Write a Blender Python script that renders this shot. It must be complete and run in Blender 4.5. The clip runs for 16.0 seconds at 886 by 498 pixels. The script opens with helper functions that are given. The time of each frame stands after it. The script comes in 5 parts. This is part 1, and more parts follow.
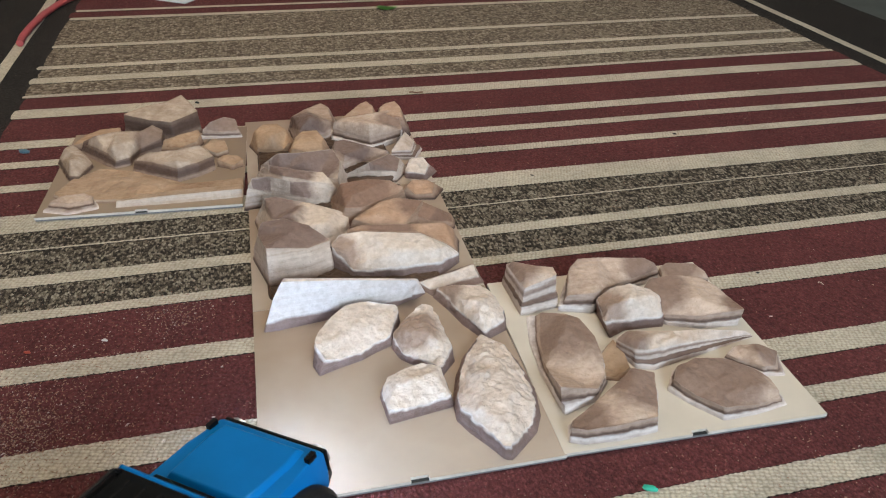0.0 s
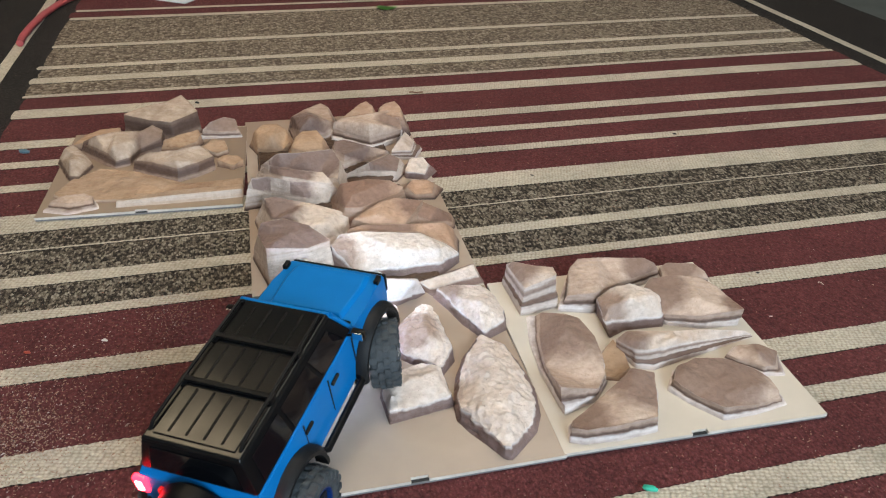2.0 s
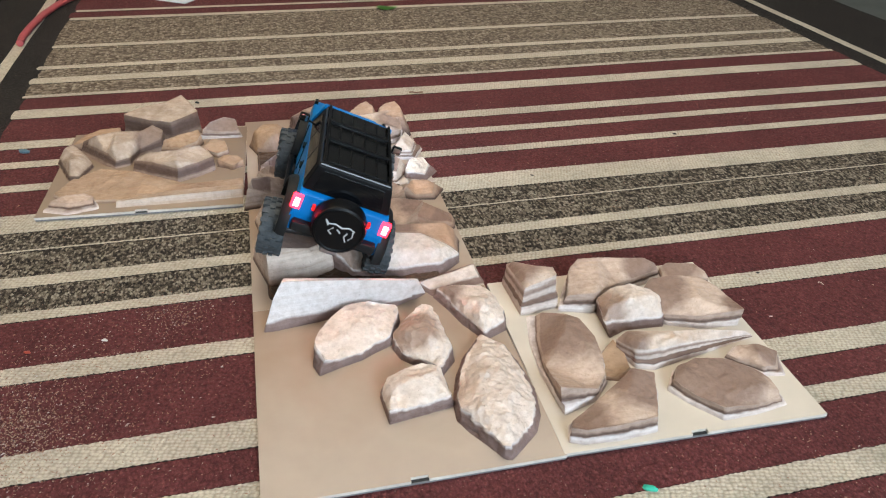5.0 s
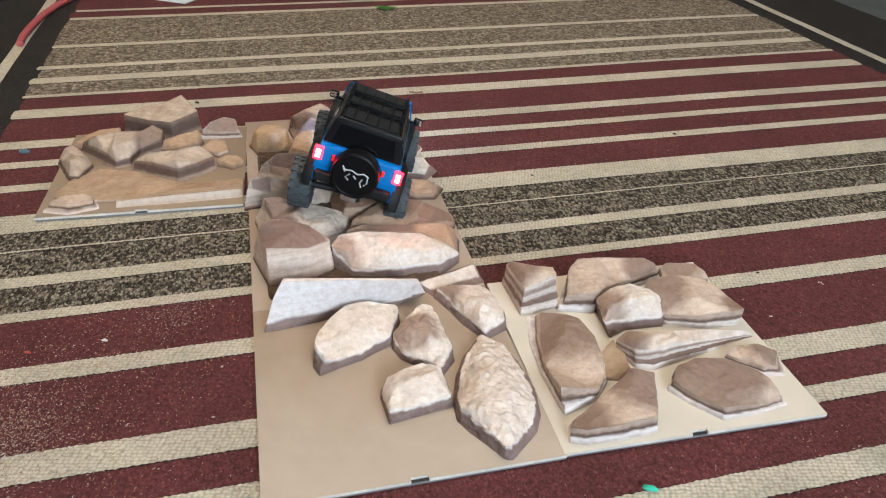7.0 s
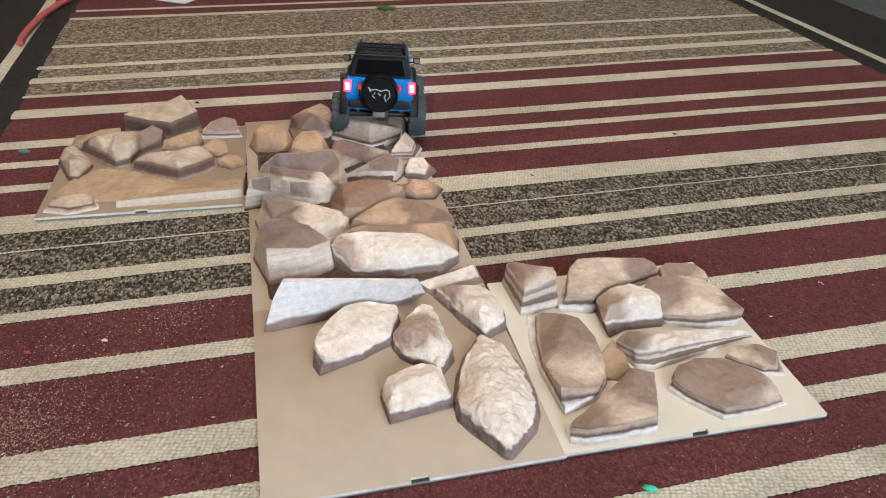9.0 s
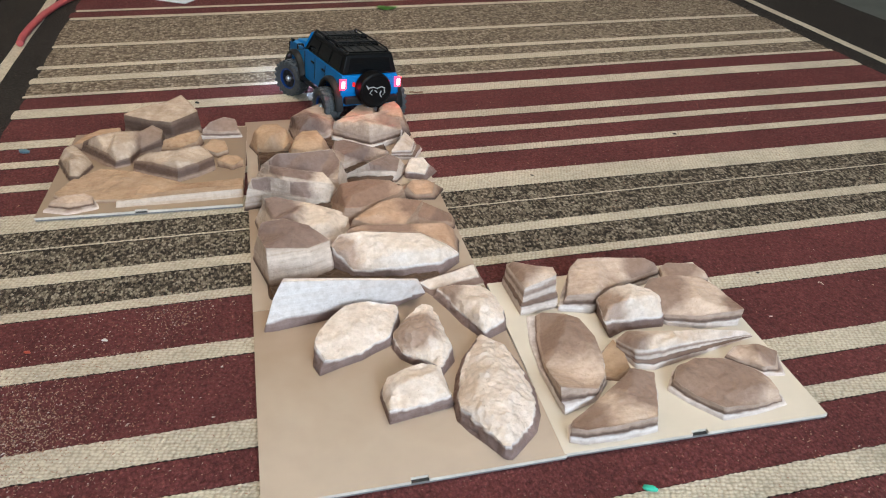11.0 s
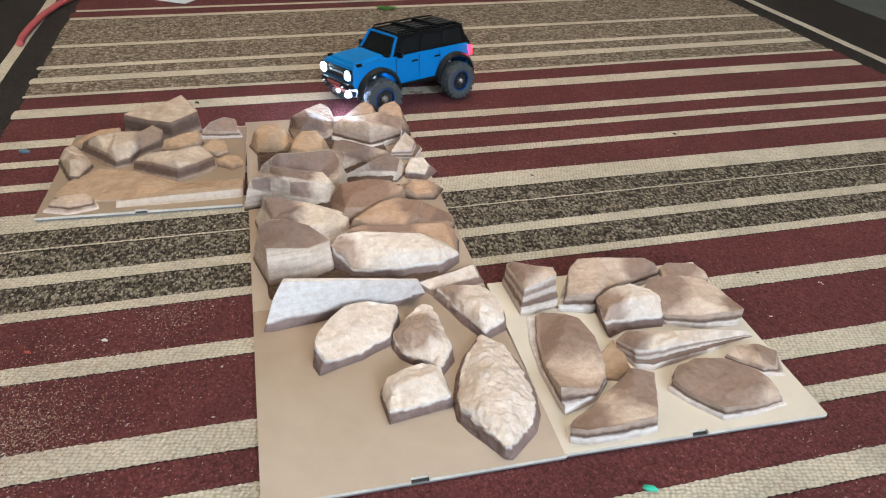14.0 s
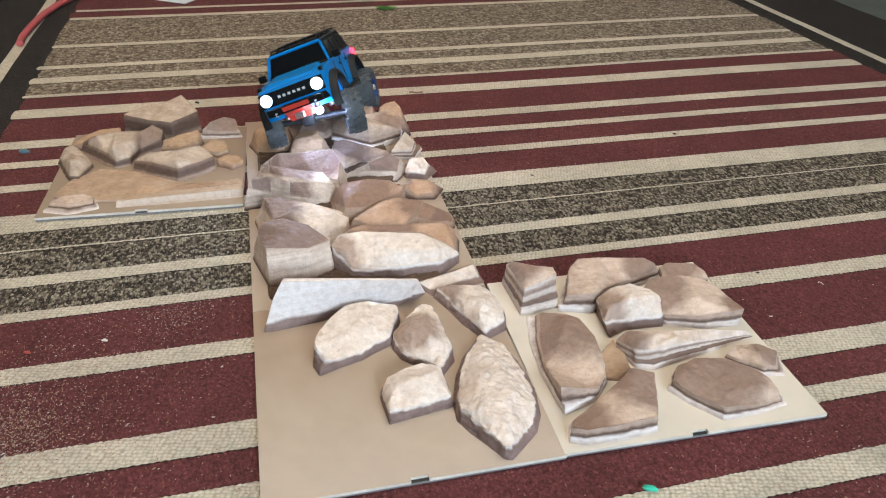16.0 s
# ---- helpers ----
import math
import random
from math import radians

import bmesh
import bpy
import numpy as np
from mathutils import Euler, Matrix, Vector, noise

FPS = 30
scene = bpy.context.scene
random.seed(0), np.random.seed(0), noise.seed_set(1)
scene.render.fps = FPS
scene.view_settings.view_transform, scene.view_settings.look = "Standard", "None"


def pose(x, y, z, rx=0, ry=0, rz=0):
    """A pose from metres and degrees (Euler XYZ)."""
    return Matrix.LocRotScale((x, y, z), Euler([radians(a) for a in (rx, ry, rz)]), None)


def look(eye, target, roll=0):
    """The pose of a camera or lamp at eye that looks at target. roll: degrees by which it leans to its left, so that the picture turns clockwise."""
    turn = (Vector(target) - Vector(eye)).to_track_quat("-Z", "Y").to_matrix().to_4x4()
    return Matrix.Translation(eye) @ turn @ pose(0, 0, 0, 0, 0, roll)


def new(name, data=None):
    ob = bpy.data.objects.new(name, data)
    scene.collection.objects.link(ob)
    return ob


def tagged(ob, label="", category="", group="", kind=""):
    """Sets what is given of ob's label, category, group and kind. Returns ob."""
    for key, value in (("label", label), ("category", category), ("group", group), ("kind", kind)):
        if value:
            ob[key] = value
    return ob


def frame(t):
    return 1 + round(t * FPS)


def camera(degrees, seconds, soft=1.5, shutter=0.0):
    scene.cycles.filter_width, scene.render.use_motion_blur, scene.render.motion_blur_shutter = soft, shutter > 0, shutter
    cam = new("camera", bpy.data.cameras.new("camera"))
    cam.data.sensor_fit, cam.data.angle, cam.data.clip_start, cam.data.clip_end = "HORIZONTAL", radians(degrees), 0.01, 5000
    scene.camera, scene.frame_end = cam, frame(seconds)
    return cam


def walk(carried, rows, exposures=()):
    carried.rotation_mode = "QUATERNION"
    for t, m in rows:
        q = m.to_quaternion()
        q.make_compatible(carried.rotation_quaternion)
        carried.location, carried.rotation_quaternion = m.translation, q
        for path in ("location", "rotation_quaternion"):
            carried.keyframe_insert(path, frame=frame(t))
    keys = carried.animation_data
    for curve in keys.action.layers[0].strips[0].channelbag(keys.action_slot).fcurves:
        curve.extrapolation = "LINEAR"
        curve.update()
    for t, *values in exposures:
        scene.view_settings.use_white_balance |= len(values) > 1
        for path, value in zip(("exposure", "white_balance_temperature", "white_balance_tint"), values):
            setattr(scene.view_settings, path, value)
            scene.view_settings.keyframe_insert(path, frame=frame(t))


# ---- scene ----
cam = camera(61.1, 16.0, soft=1.15, shutter=0.5)
CAMERA_POSE = look((0.0359, -0.3961, 0.4847), (0.2448, 0.4201, -0.0539), 1.855)
walk(cam, [(0.0, CAMERA_POSE), (16.0, CAMERA_POSE)], exposures=((0.0, -0.36), (0.4, -0.25), (2.0, -0.18), (3.2, 0.0), (16.0, 0.0)))

# ---- light: daylight through the windows and two warm ceiling lamps ----
world = bpy.data.worlds.new("sky")
world.use_nodes = True
scene.world = world
sky = world.node_tree.nodes.new("ShaderNodeTexSky")
sky.sky_type, sky.sun_disc = "NISHITA", False
sky.sun_elevation, sky.sun_rotation = radians(35), radians(140)
world.node_tree.links.new(sky.outputs[0], world.node_tree.nodes["Background"].inputs[0])
world.node_tree.nodes["Background"].inputs[1].default_value = 0.12


def window_light(m, w, h, power, colour):
    lamp = bpy.data.lights.new("window_light", "AREA")
    lamp.shape, lamp.size, lamp.size_y, lamp.energy, lamp.color = "RECTANGLE", w, h, power, colour
    new("window_light", lamp).matrix_world = m


window_light(look((0.9, -2.9, 1.5), (0.4, 0.3, 0.0)), 1.7, 1.1, 152, (0.70, 0.86, 1.0))
CEILING_GLOW, SIDE_GLOW = 11.2, 12.2


# ---- materials ----
class Nodes:
    """A small helper to write node materials in few lines."""

    def __init__(self, name, rough=0.6, metal=0.0, spec=0.5):
        self.mat = bpy.data.materials.new(name)
        self.mat.use_nodes = True
        self.t = self.mat.node_tree
        self.b = self.t.nodes["Principled BSDF"]
        self.b.inputs["Roughness"].default_value = rough
        self.b.inputs["Metallic"].default_value = metal
        self.b.inputs["Specular IOR Level"].default_value = spec

    def n(self, kind, **values):
        node = self.t.nodes.new("ShaderNode" + kind)
        for key, v in values.items():
            node.inputs[key.replace("_", " ")].default_value = v
        return node

    def link(self, a, b):
        self.t.links.new(a, b)

    def coords(self, kind="Object", scale=(1, 1, 1)):
        c = self.n("TexCoord")
        m = self.n("Mapping", Scale=scale)
        self.link(c.outputs[kind], m.inputs["Vector"])
        return m.outputs[0]

    def noise(self, vec, scale, detail=4.0, rough=0.55):
        x = self.n("TexNoise", Scale=scale, Detail=detail, Roughness=rough)
        self.link(vec, x.inputs["Vector"])
        return x.outputs["Fac"]

    def ramp(self, fac, stops, interp="LINEAR"):
        r = self.n("ValToRGB")
        r.color_ramp.interpolation = interp
        el = r.color_ramp.elements
        while len(el) < len(stops):
            el.new(0.5)
        for e, (pos, c) in zip(el, stops):
            e.position, e.color = pos, (*c, 1)
        self.link(fac, r.inputs[0])
        return r.outputs[0]

    def mix(self, fac, a, b, mode="MIX"):
        m = self.n("Mix")
        m.data_type, m.blend_type = "RGBA", mode
        for value, sock in ((fac, m.inputs[0]), (a, m.inputs[6]), (b, m.inputs[7])):
            if isinstance(value, (int, float)):
                sock.default_value = value
            elif isinstance(value, tuple):
                sock.default_value = (*value, 1)
            else:
                self.link(value, sock)
        return m.outputs[2]

    def math(self, op, a, b=0.0, c=0.0):
        m = self.n("Math")
        m.operation = op
        for value, sock in ((a, m.inputs[0]), (b, m.inputs[1]), (c, m.inputs[2])):
            if isinstance(value, (int, float)):
                sock.default_value = value
            else:
                self.link(value, sock)
        return m.outputs[0]

    def base(self, colour):
        if isinstance(colour, tuple):
            self.b.inputs["Base Color"].default_value = (*colour, 1)
        else:
            self.link(colour, self.b.inputs["Base Color"])
        return self

    def bump(self, height, strength, distance):
        x = self.n("Bump", Strength=strength, Distance=distance)
        self.link(height, x.inputs["Height"])
        self.link(x.outputs[0], self.b.inputs["Normal"])
        return self


def glow(name, colour, strength, base=(0.8, 0.8, 0.8)):
    m = Nodes(name, 0.2).base(base)
    m.b.inputs["Emission Color"].default_value = (*colour, 1)
    m.b.inputs["Emission Strength"].default_value = strength
    return m.mat


def plain(name, colour, rough, metal=0.0, scale=120.0, vary=0.25, bump=0.0004, spec=0.5):
    """Paint, plastic or metal with a little unevenness in colour, gloss and surface."""
    m = Nodes(name, rough, metal, spec)
    v = m.coords()
    f = m.noise(v, scale, 5)
    dark = tuple(c * (1 - vary) for c in colour)
    m.base(m.ramp(f, [(0.3, dark), (0.7, colour)]))
    r = m.math("MULTIPLY_ADD", m.noise(v, scale * 0.3, 3), 0.25, max(rough - 0.12, 0.02))
    m.link(r, m.b.inputs["Roughness"])
    if bump:
        m.bump(m.noise(v, scale * 6, 3), 0.35, bump)
    return m.mat


def yarn(name, colours, knot, gloss=0.85, speck=0.0, groove=0.6, relief=0.0026, loose=0.75, twist=0.0):
    """Woven rug yarn: rows of uneven knots; flecked, worn and dusty."""
    m = Nodes(name, gloss, 0, 0.2)
    o = m.coords()
    bend = m.n("VectorMath")
    bend.operation = "MULTIPLY_ADD"
    wave = m.n("TexNoise", Scale=60.0, Detail=2.0)
    m.link(o, wave.inputs["Vector"])
    m.link(wave.outputs["Color"], bend.inputs[0])
    bend.inputs[1].default_value = (0.003 * loose, 0.003 * loose, 0)
    m.link(o, bend.inputs[2])
    fit = m.n("Mapping", Scale=(1 / knot[0], 1 / knot[1], 1), Rotation=(0, 0, twist))
    m.link(bend.outputs[0], fit.inputs["Vector"])
    cell = m.n("TexVoronoi", Scale=1.0, Randomness=loose)
    m.link(fit.outputs[0], cell.inputs["Vector"])
    fleck = m.n("TexNoise", Scale=0.9, Detail=5.0, Roughness=0.75, Distortion=1.2)
    m.link(fit.outputs[0], fleck.inputs["Vector"])
    c = m.ramp(fleck.outputs["Fac"], colours)
    wear = m.ramp(m.noise(o, 9, 5, 0.65), [(0.35, (0.82, 0.81, 0.80)), (0.65, (1.08, 1.07, 1.06))])
    c = m.mix(1.0, c, wear, "MULTIPLY")
    gap = m.ramp(cell.outputs["Distance"], [(0.30, (1.04, 1.04, 1.04)), (0.80, (groove, groove * 0.97, groove * 0.94))])
    c = m.mix(1.0, c, gap, "MULTIPLY")
    if speck:
        dust = m.ramp(m.noise(o, 420, 2), [(0.66, (0, 0, 0)), (0.74, (1, 1, 1))])
        c = m.mix(m.math("MULTIPLY", dust, speck), c, (0.42, 0.30, 0.24))
    m.base(c)
    h = m.math("SUBTRACT", m.math("MULTIPLY", m.noise(o, 1400, 2), 0.35), cell.outputs["Distance"])
    return m.bump(h, 0.9, relief).mat


def knots(name, colours, knot):
    """Tweed yarn: each knot is dark or pale by chance, in uneven rows with worn patches."""
    m = Nodes(name, 0.9, 0, 0.15)
    o = m.coords()
    fit = m.n("Mapping", Scale=(1 / knot[0], 1 / knot[1], 1))
    m.link(o, fit.inputs["Vector"])
    cell = m.n("TexVoronoi", Scale=1.0, Randomness=0.8)
    m.link(fit.outputs[0], cell.inputs["Vector"])
    pick = m.n("SeparateXYZ")
    m.link(cell.outputs["Color"], pick.inputs[0])
    rows = m.coords("Object", (22, 150, 1))
    patch = m.math("MULTIPLY_ADD", m.noise(rows, 1.0, 4, 0.6), 0.6, -0.22)
    fleck = m.n("TexNoise", Scale=1.6, Detail=3.0, Roughness=0.7)
    m.link(fit.outputs[0], fleck.inputs["Vector"])
    shade = m.math("ADD", m.math("ADD", m.math("MULTIPLY", pick.outputs[0], 0.55), patch), m.math("MULTIPLY_ADD", fleck.outputs["Fac"], 0.7, -0.20))
    c = m.ramp(shade, colours)
    gap = m.ramp(cell.outputs["Distance"], [(0.35, (1.05, 1.05, 1.05)), (0.85, (0.55, 0.53, 0.50))])
    m.base(m.mix(1.0, c, gap, "MULTIPLY"))
    h = m.math("SUBTRACT", m.math("MULTIPLY", m.noise(o, 1300, 2), 0.3), cell.outputs["Distance"])
    return m.bump(h, 0.9, 0.0030).mat


RED_YARN = yarn("dark red rug yarn", [(0.28, (0.070, 0.0185, 0.0185)), (0.5, (0.128, 0.0345, 0.0355)), (0.68, (0.215, 0.070, 0.067)), (0.80, (0.31, 0.135, 0.115))], (0.0034, 0.0042), speck=0.5, groove=0.66)
CREAM_YARN = yarn("cream rug yarn", [(0.28, (0.50, 0.43, 0.335)), (0.5, (0.60, 0.530, 0.425)), (0.75, (0.66, 0.600, 0.495))], (0.0044, 0.0036), speck=0.05, groove=0.62, relief=0.0030, loose=0.42, twist=0.28)
TWEED_YARN = knots("grey flecked rug yarn", [(0.15, (0.016, 0.013, 0.011)), (0.38, (0.048, 0.037, 0.028)), (0.55, (0.15, 0.120, 0.090)), (0.72, (0.29, 0.245, 0.190)), (0.95, (0.46, 0.405, 0.33))], (0.0026, 0.0042))
DIM_TWEED = knots("brown flecked rug yarn", [(0.10, (0.085, 0.060, 0.043)), (0.40, (0.165, 0.125, 0.092)), (0.66, (0.285, 0.230, 0.175)), (0.95, (0.46, 0.395, 0.31))], (0.0055, 0.0060))
BORDER_YARN = yarn("black rug border yarn", [(0.3, (0.012, 0.010, 0.009)), (0.5, (0.022, 0.018, 0.016)), (0.7, (0.075, 0.064, 0.055))], (0.004, 0.004), groove=0.8)


def rock_paint(name, side, top, clouds, amount, spray, streak, rough=0.5, chips=1.0, edge=0.3, foot_noise=0.10):
    """Airbrushed stone paint. The stone's map runs up its flank from 0 to 1 and on from 1 over its upper face, a centimetre a unit from the rim; across, it tells how thick the
    brown spray lies. side: bands up the flank; top: two colours of the upper face; clouds: a further colour in clouds; edge: spray along the rim; then streaks, speckle and chips."""
    m = Nodes(name, rough, 0, 0.28)
    o = m.coords()
    uv = m.n("SeparateXYZ")
    m.link(m.n("TexCoord").outputs["UV"], uv.inputs[0])
    rnd = m.n("ObjectInfo").outputs["Random"]
    shift = m.n("VectorMath")
    m.link(o, shift.inputs[0])
    m.link(rnd, shift.inputs[1])
    own = shift.outputs[0]
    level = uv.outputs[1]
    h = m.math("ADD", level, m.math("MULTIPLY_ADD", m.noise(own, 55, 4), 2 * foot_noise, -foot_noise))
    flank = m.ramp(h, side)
    layers = m.coords("Object", (10, 24, 190))
    st = m.ramp(m.noise(layers, 1.0, 5, 0.6), [(0.36, streak), (0.60, (1.04, 1.04, 1.04))])
    flank = m.mix(0.7, flank, st, "MULTIPLY")
    face = m.mix(m.ramp(m.math("ADD", m.noise(own, 26, 3), m.math("MULTIPLY_ADD", rnd, 0.4, -0.2)), [(0.30, (0, 0, 0)), (0.70, (1, 1, 1))]), top[0], top[1])
    cloud = m.ramp(m.noise(own, 48, 5, 0.62), [(0.42, (0, 0, 0)), (0.64, (1, 1, 1))])
    face = m.mix(m.math("MULTIPLY", cloud, amount), face, clouds)
    grain = m.coords("Object", (30, 110, 60))
    face = m.mix(0.5, face, m.ramp(m.noise(grain, 1.0, 6, 0.68), [(0.34, streak), (0.58, (1.03, 1.03, 1.03))]), "MULTIPLY")
    rim = m.math("ADD", level, m.math("MULTIPLY_ADD", m.noise(own, 90, 4), 0.36, -0.18))
    face = m.mix(m.math("MULTIPLY", m.ramp(m.math("SUBTRACT", rim, 1.0), [(0.0, (1, 1, 1)), (0.28, (0, 0, 0))]), edge), face, spray)
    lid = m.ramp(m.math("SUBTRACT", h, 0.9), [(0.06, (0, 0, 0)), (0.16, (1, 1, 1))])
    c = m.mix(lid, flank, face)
    thick = m.math("ADD", uv.outputs[0], m.math("MULTIPLY_ADD", m.noise(own, 60, 5, 0.6), 0.5, -0.25))
    c = m.mix(m.math("MULTIPLY", m.ramp(thick, [(0.10, (0, 0, 0)), (0.42, (1, 1, 1))]), m.math("MULTIPLY_ADD", lid, 0.80, 0.10)), c, spray)
    mott = m.ramp(m.noise(own, 130, 6, 0.7), [(0.34, (0.84, 0.81, 0.78)), (0.60, (1.04, 1.035, 1.03))])
    c = m.mix(1.0, c, mott, "MULTIPLY")
    fleck = m.ramp(m.noise(o, 520, 2), [(0.27, (0.45, 0.37, 0.31)), (0.34, (1, 1, 1))])
    c = m.mix(0.45, c, fleck, "MULTIPLY")
    m.base(m.mix(1.0, c, (1.02, 0.970, 0.985), "MULTIPLY"))
    chip = m.n("TexVoronoi", Scale=150.0, Randomness=1.0)
    m.link(own, chip.inputs["Vector"])
    hgt = m.math("ADD", m.noise(own, 170, 6, 0.65), m.math("MULTIPLY", chip.outputs["Distance"], 0.5 * chips))
    hgt = m.math("ADD", hgt, m.math("MULTIPLY", m.noise(layers, 2.0, 3), 0.8))
    return m.bump(hgt, 0.6, 0.0010 + 0.0012 * chips).mat


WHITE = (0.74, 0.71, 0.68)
# the darkest is brown crevice paint deepened with contact shade at the stones' feet
BRN, CONTACT_DARK, PUR = (0.27, 0.185, 0.140), (0.075, 0.048, 0.037), (0.250, 0.182, 0.162)
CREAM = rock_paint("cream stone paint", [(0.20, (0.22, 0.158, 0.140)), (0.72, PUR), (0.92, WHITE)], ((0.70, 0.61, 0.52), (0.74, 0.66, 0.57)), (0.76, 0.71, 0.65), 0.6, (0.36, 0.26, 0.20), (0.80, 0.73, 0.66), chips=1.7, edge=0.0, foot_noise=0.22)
BROWN = rock_paint("brown stone paint", [(0.02, (0.62, 0.57, 0.50)), (0.12, WHITE), (0.40, WHITE), (0.44, (0.22, 0.155, 0.125)), (0.52, (0.13, 0.088, 0.070)), (0.62, (0.24, 0.175, 0.14)), (0.72, (0.44, 0.35, 0.285)), (0.95, (0.46, 0.37, 0.30))],
                   ((0.47, 0.365, 0.285), (0.57, 0.460, 0.365)), (0.66, 0.555, 0.455), 0.55, (0.25, 0.172, 0.132), (0.66, 0.57, 0.51), chips=0.6, edge=0.25, foot_noise=0.04)
STRATA = rock_paint("banded stone paint", [(0.02, (0.62, 0.57, 0.50)), (0.10, (0.68, 0.63, 0.58)), (0.30, (0.68, 0.63, 0.58)), (0.36, (0.15, 0.10, 0.08)), (0.44, (0.24, 0.17, 0.135)), (0.52, (0.66, 0.60, 0.54)), (0.64, (0.60, 0.53, 0.47)), (0.72, (0.27, 0.20, 0.165)), (0.80, (0.36, 0.28, 0.23)), (0.90, (0.68, 0.62, 0.56))],
                    ((0.58, 0.475, 0.38), (0.64, 0.55, 0.455)), (0.72, 0.65, 0.58), 0.6, (0.27, 0.185, 0.140), (0.70, 0.62, 0.56), chips=0.6, edge=0.0, foot_noise=0.05)
TAN = rock_paint("tan stone paint", [(0.03, CONTACT_DARK), (0.08, (0.34, 0.25, 0.19)), (0.26, (0.33, 0.25, 0.19)), (0.42, (0.13, 0.085, 0.065)), (0.72, (0.115, 0.075, 0.057)), (0.92, (0.22, 0.158, 0.12))],
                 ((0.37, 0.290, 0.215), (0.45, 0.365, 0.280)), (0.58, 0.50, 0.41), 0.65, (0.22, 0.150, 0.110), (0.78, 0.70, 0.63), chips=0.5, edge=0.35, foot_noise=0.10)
SLAB = rock_paint("slate stone paint", [(0.08, CONTACT_DARK), (0.26, BRN), (0.42, (0.60, 0.525, 0.46)), (0.70, (0.50, 0.41, 0.335)), (0.95, (0.36, 0.275, 0.225))], ((0.42, 0.315, 0.235), (0.50, 0.395, 0.305)), (0.56, 0.445, 0.35), 0.4,
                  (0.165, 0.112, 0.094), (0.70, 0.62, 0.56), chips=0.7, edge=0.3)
LIME = rock_paint("white-faced slate stone paint", [(0.04, CONTACT_DARK), (0.12, BRN), (0.22, (0.58, 0.49, 0.41)), (0.32, (0.69, 0.61, 0.53)), (0.92, (0.68, 0.59, 0.49))], ((0.66, 0.56, 0.45), (0.68, 0.59, 0.49)), (0.60, 0.50, 0.40), 0.4,
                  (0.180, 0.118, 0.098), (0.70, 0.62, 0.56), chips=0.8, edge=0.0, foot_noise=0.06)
PEBBLE = rock_paint("rust pebble paint", [(0.1, CONTACT_DARK), (0.5, BRN), (0.9, (0.40, 0.27, 0.19))], ((0.42, 0.285, 0.195), (0.48, 0.345, 0.25)), (0.52, 0.40, 0.30), 0.4, (0.2, 0.125, 0.09), (0.75, 0.66, 0.58), chips=0.4, edge=0.2)
UMBER = rock_paint("umber stone paint", [(0.12, CONTACT_DARK), (0.40, BRN), (0.75, (0.42, 0.31, 0.23)), (0.95, (0.42, 0.305, 0.22))], ((0.43, 0.275, 0.175), (0.49, 0.335, 0.228)), (0.53, 0.385, 0.275), 0.45, (0.225, 0.136, 0.096), (0.72, 0.62, 0.54), chips=0.4, edge=0.3)
OCHRE = rock_paint("ochre stone paint", [(0.08, CONTACT_DARK), (0.30, BRN), (0.8, (0.42, 0.30, 0.20))], ((0.39, 0.262, 0.160), (0.45, 0.312, 0.198)), (0.50, 0.365, 0.245), 0.5, (0.24, 0.155, 0.100), (0.80, 0.71, 0.63), chips=0.3, edge=0.35)
SAND = rock_paint("sand stone paint", [(0.1, CONTACT_DARK), (0.3, BRN), (0.8, (0.50, 0.40, 0.30))], ((0.40, 0.285, 0.185), (0.45, 0.335, 0.232)), (0.31, 0.205, 0.128), 0.5, (0.32, 0.212, 0.135), (0.82, 0.74, 0.66), chips=0.2, edge=0.1)
SANDSTONE = rock_paint("pale ledge paint", [(0.02, BRN), (0.15, (0.56, 0.475, 0.385)), (0.95, (0.58, 0.50, 0.41))], ((0.42, 0.310, 0.212), (0.47, 0.36, 0.255)), (0.52, 0.42, 0.315), 0.5, (0.32, 0.212, 0.135), (0.80, 0.72, 0.64), chips=0.2, edge=0.0)
PALE_FACE = rock_paint("pale slab paint", [(0.04, (0.22, 0.158, 0.140)), (0.20, PUR), (0.28, (0.68, 0.655, 0.63)), (0.95, (0.70, 0.675, 0.65))], ((0.74, 0.69, 0.64), (0.74, 0.66, 0.57)), (0.62, 0.54, 0.47), 0.5, (0.36, 0.26, 0.20), (0.88, 0.83, 0.79), chips=0.1, edge=0.0, foot_noise=0.06)
# brown crevice paint taken near black to hold the shade between stones
SHADE_BED = rock_paint("stone bed paint with gap shade", [(0.1, CONTACT_DARK), (0.6, (0.13, 0.075, 0.045))], ((0.055, 0.032, 0.020), (0.085, 0.052, 0.032)), (0.11, 0.068, 0.042), 0.4, CONTACT_DARK, (0.9, 0.87, 0.84))


def board_paint(name, colour, over):
    """Satin board paint with a brown overspray round the stones."""
    m = Nodes(name, 0.40, 0, 0.4)
    o = m.coords()
    sep = m.n("SeparateXYZ")
    m.link(o, sep.inputs[0])
    reach = m.math("ADD", sep.outputs[1], m.math("MULTIPLY_ADD", m.noise(o, 14, 3), 0.26, -0.13))
    c = m.ramp(m.noise(o, 26, 4), [(0.3, tuple(0.92 * k for k in colour)), (0.7, colour)])
    c = m.mix(m.ramp(m.math("ADD", reach, 0.5), [(0.40, (0, 0, 0)), (0.60, (0.9, 0.9, 0.9))]), c, over)
    m.base(c)
    return m.bump(m.noise(o, 420, 3), 0.25, 0.0002).mat


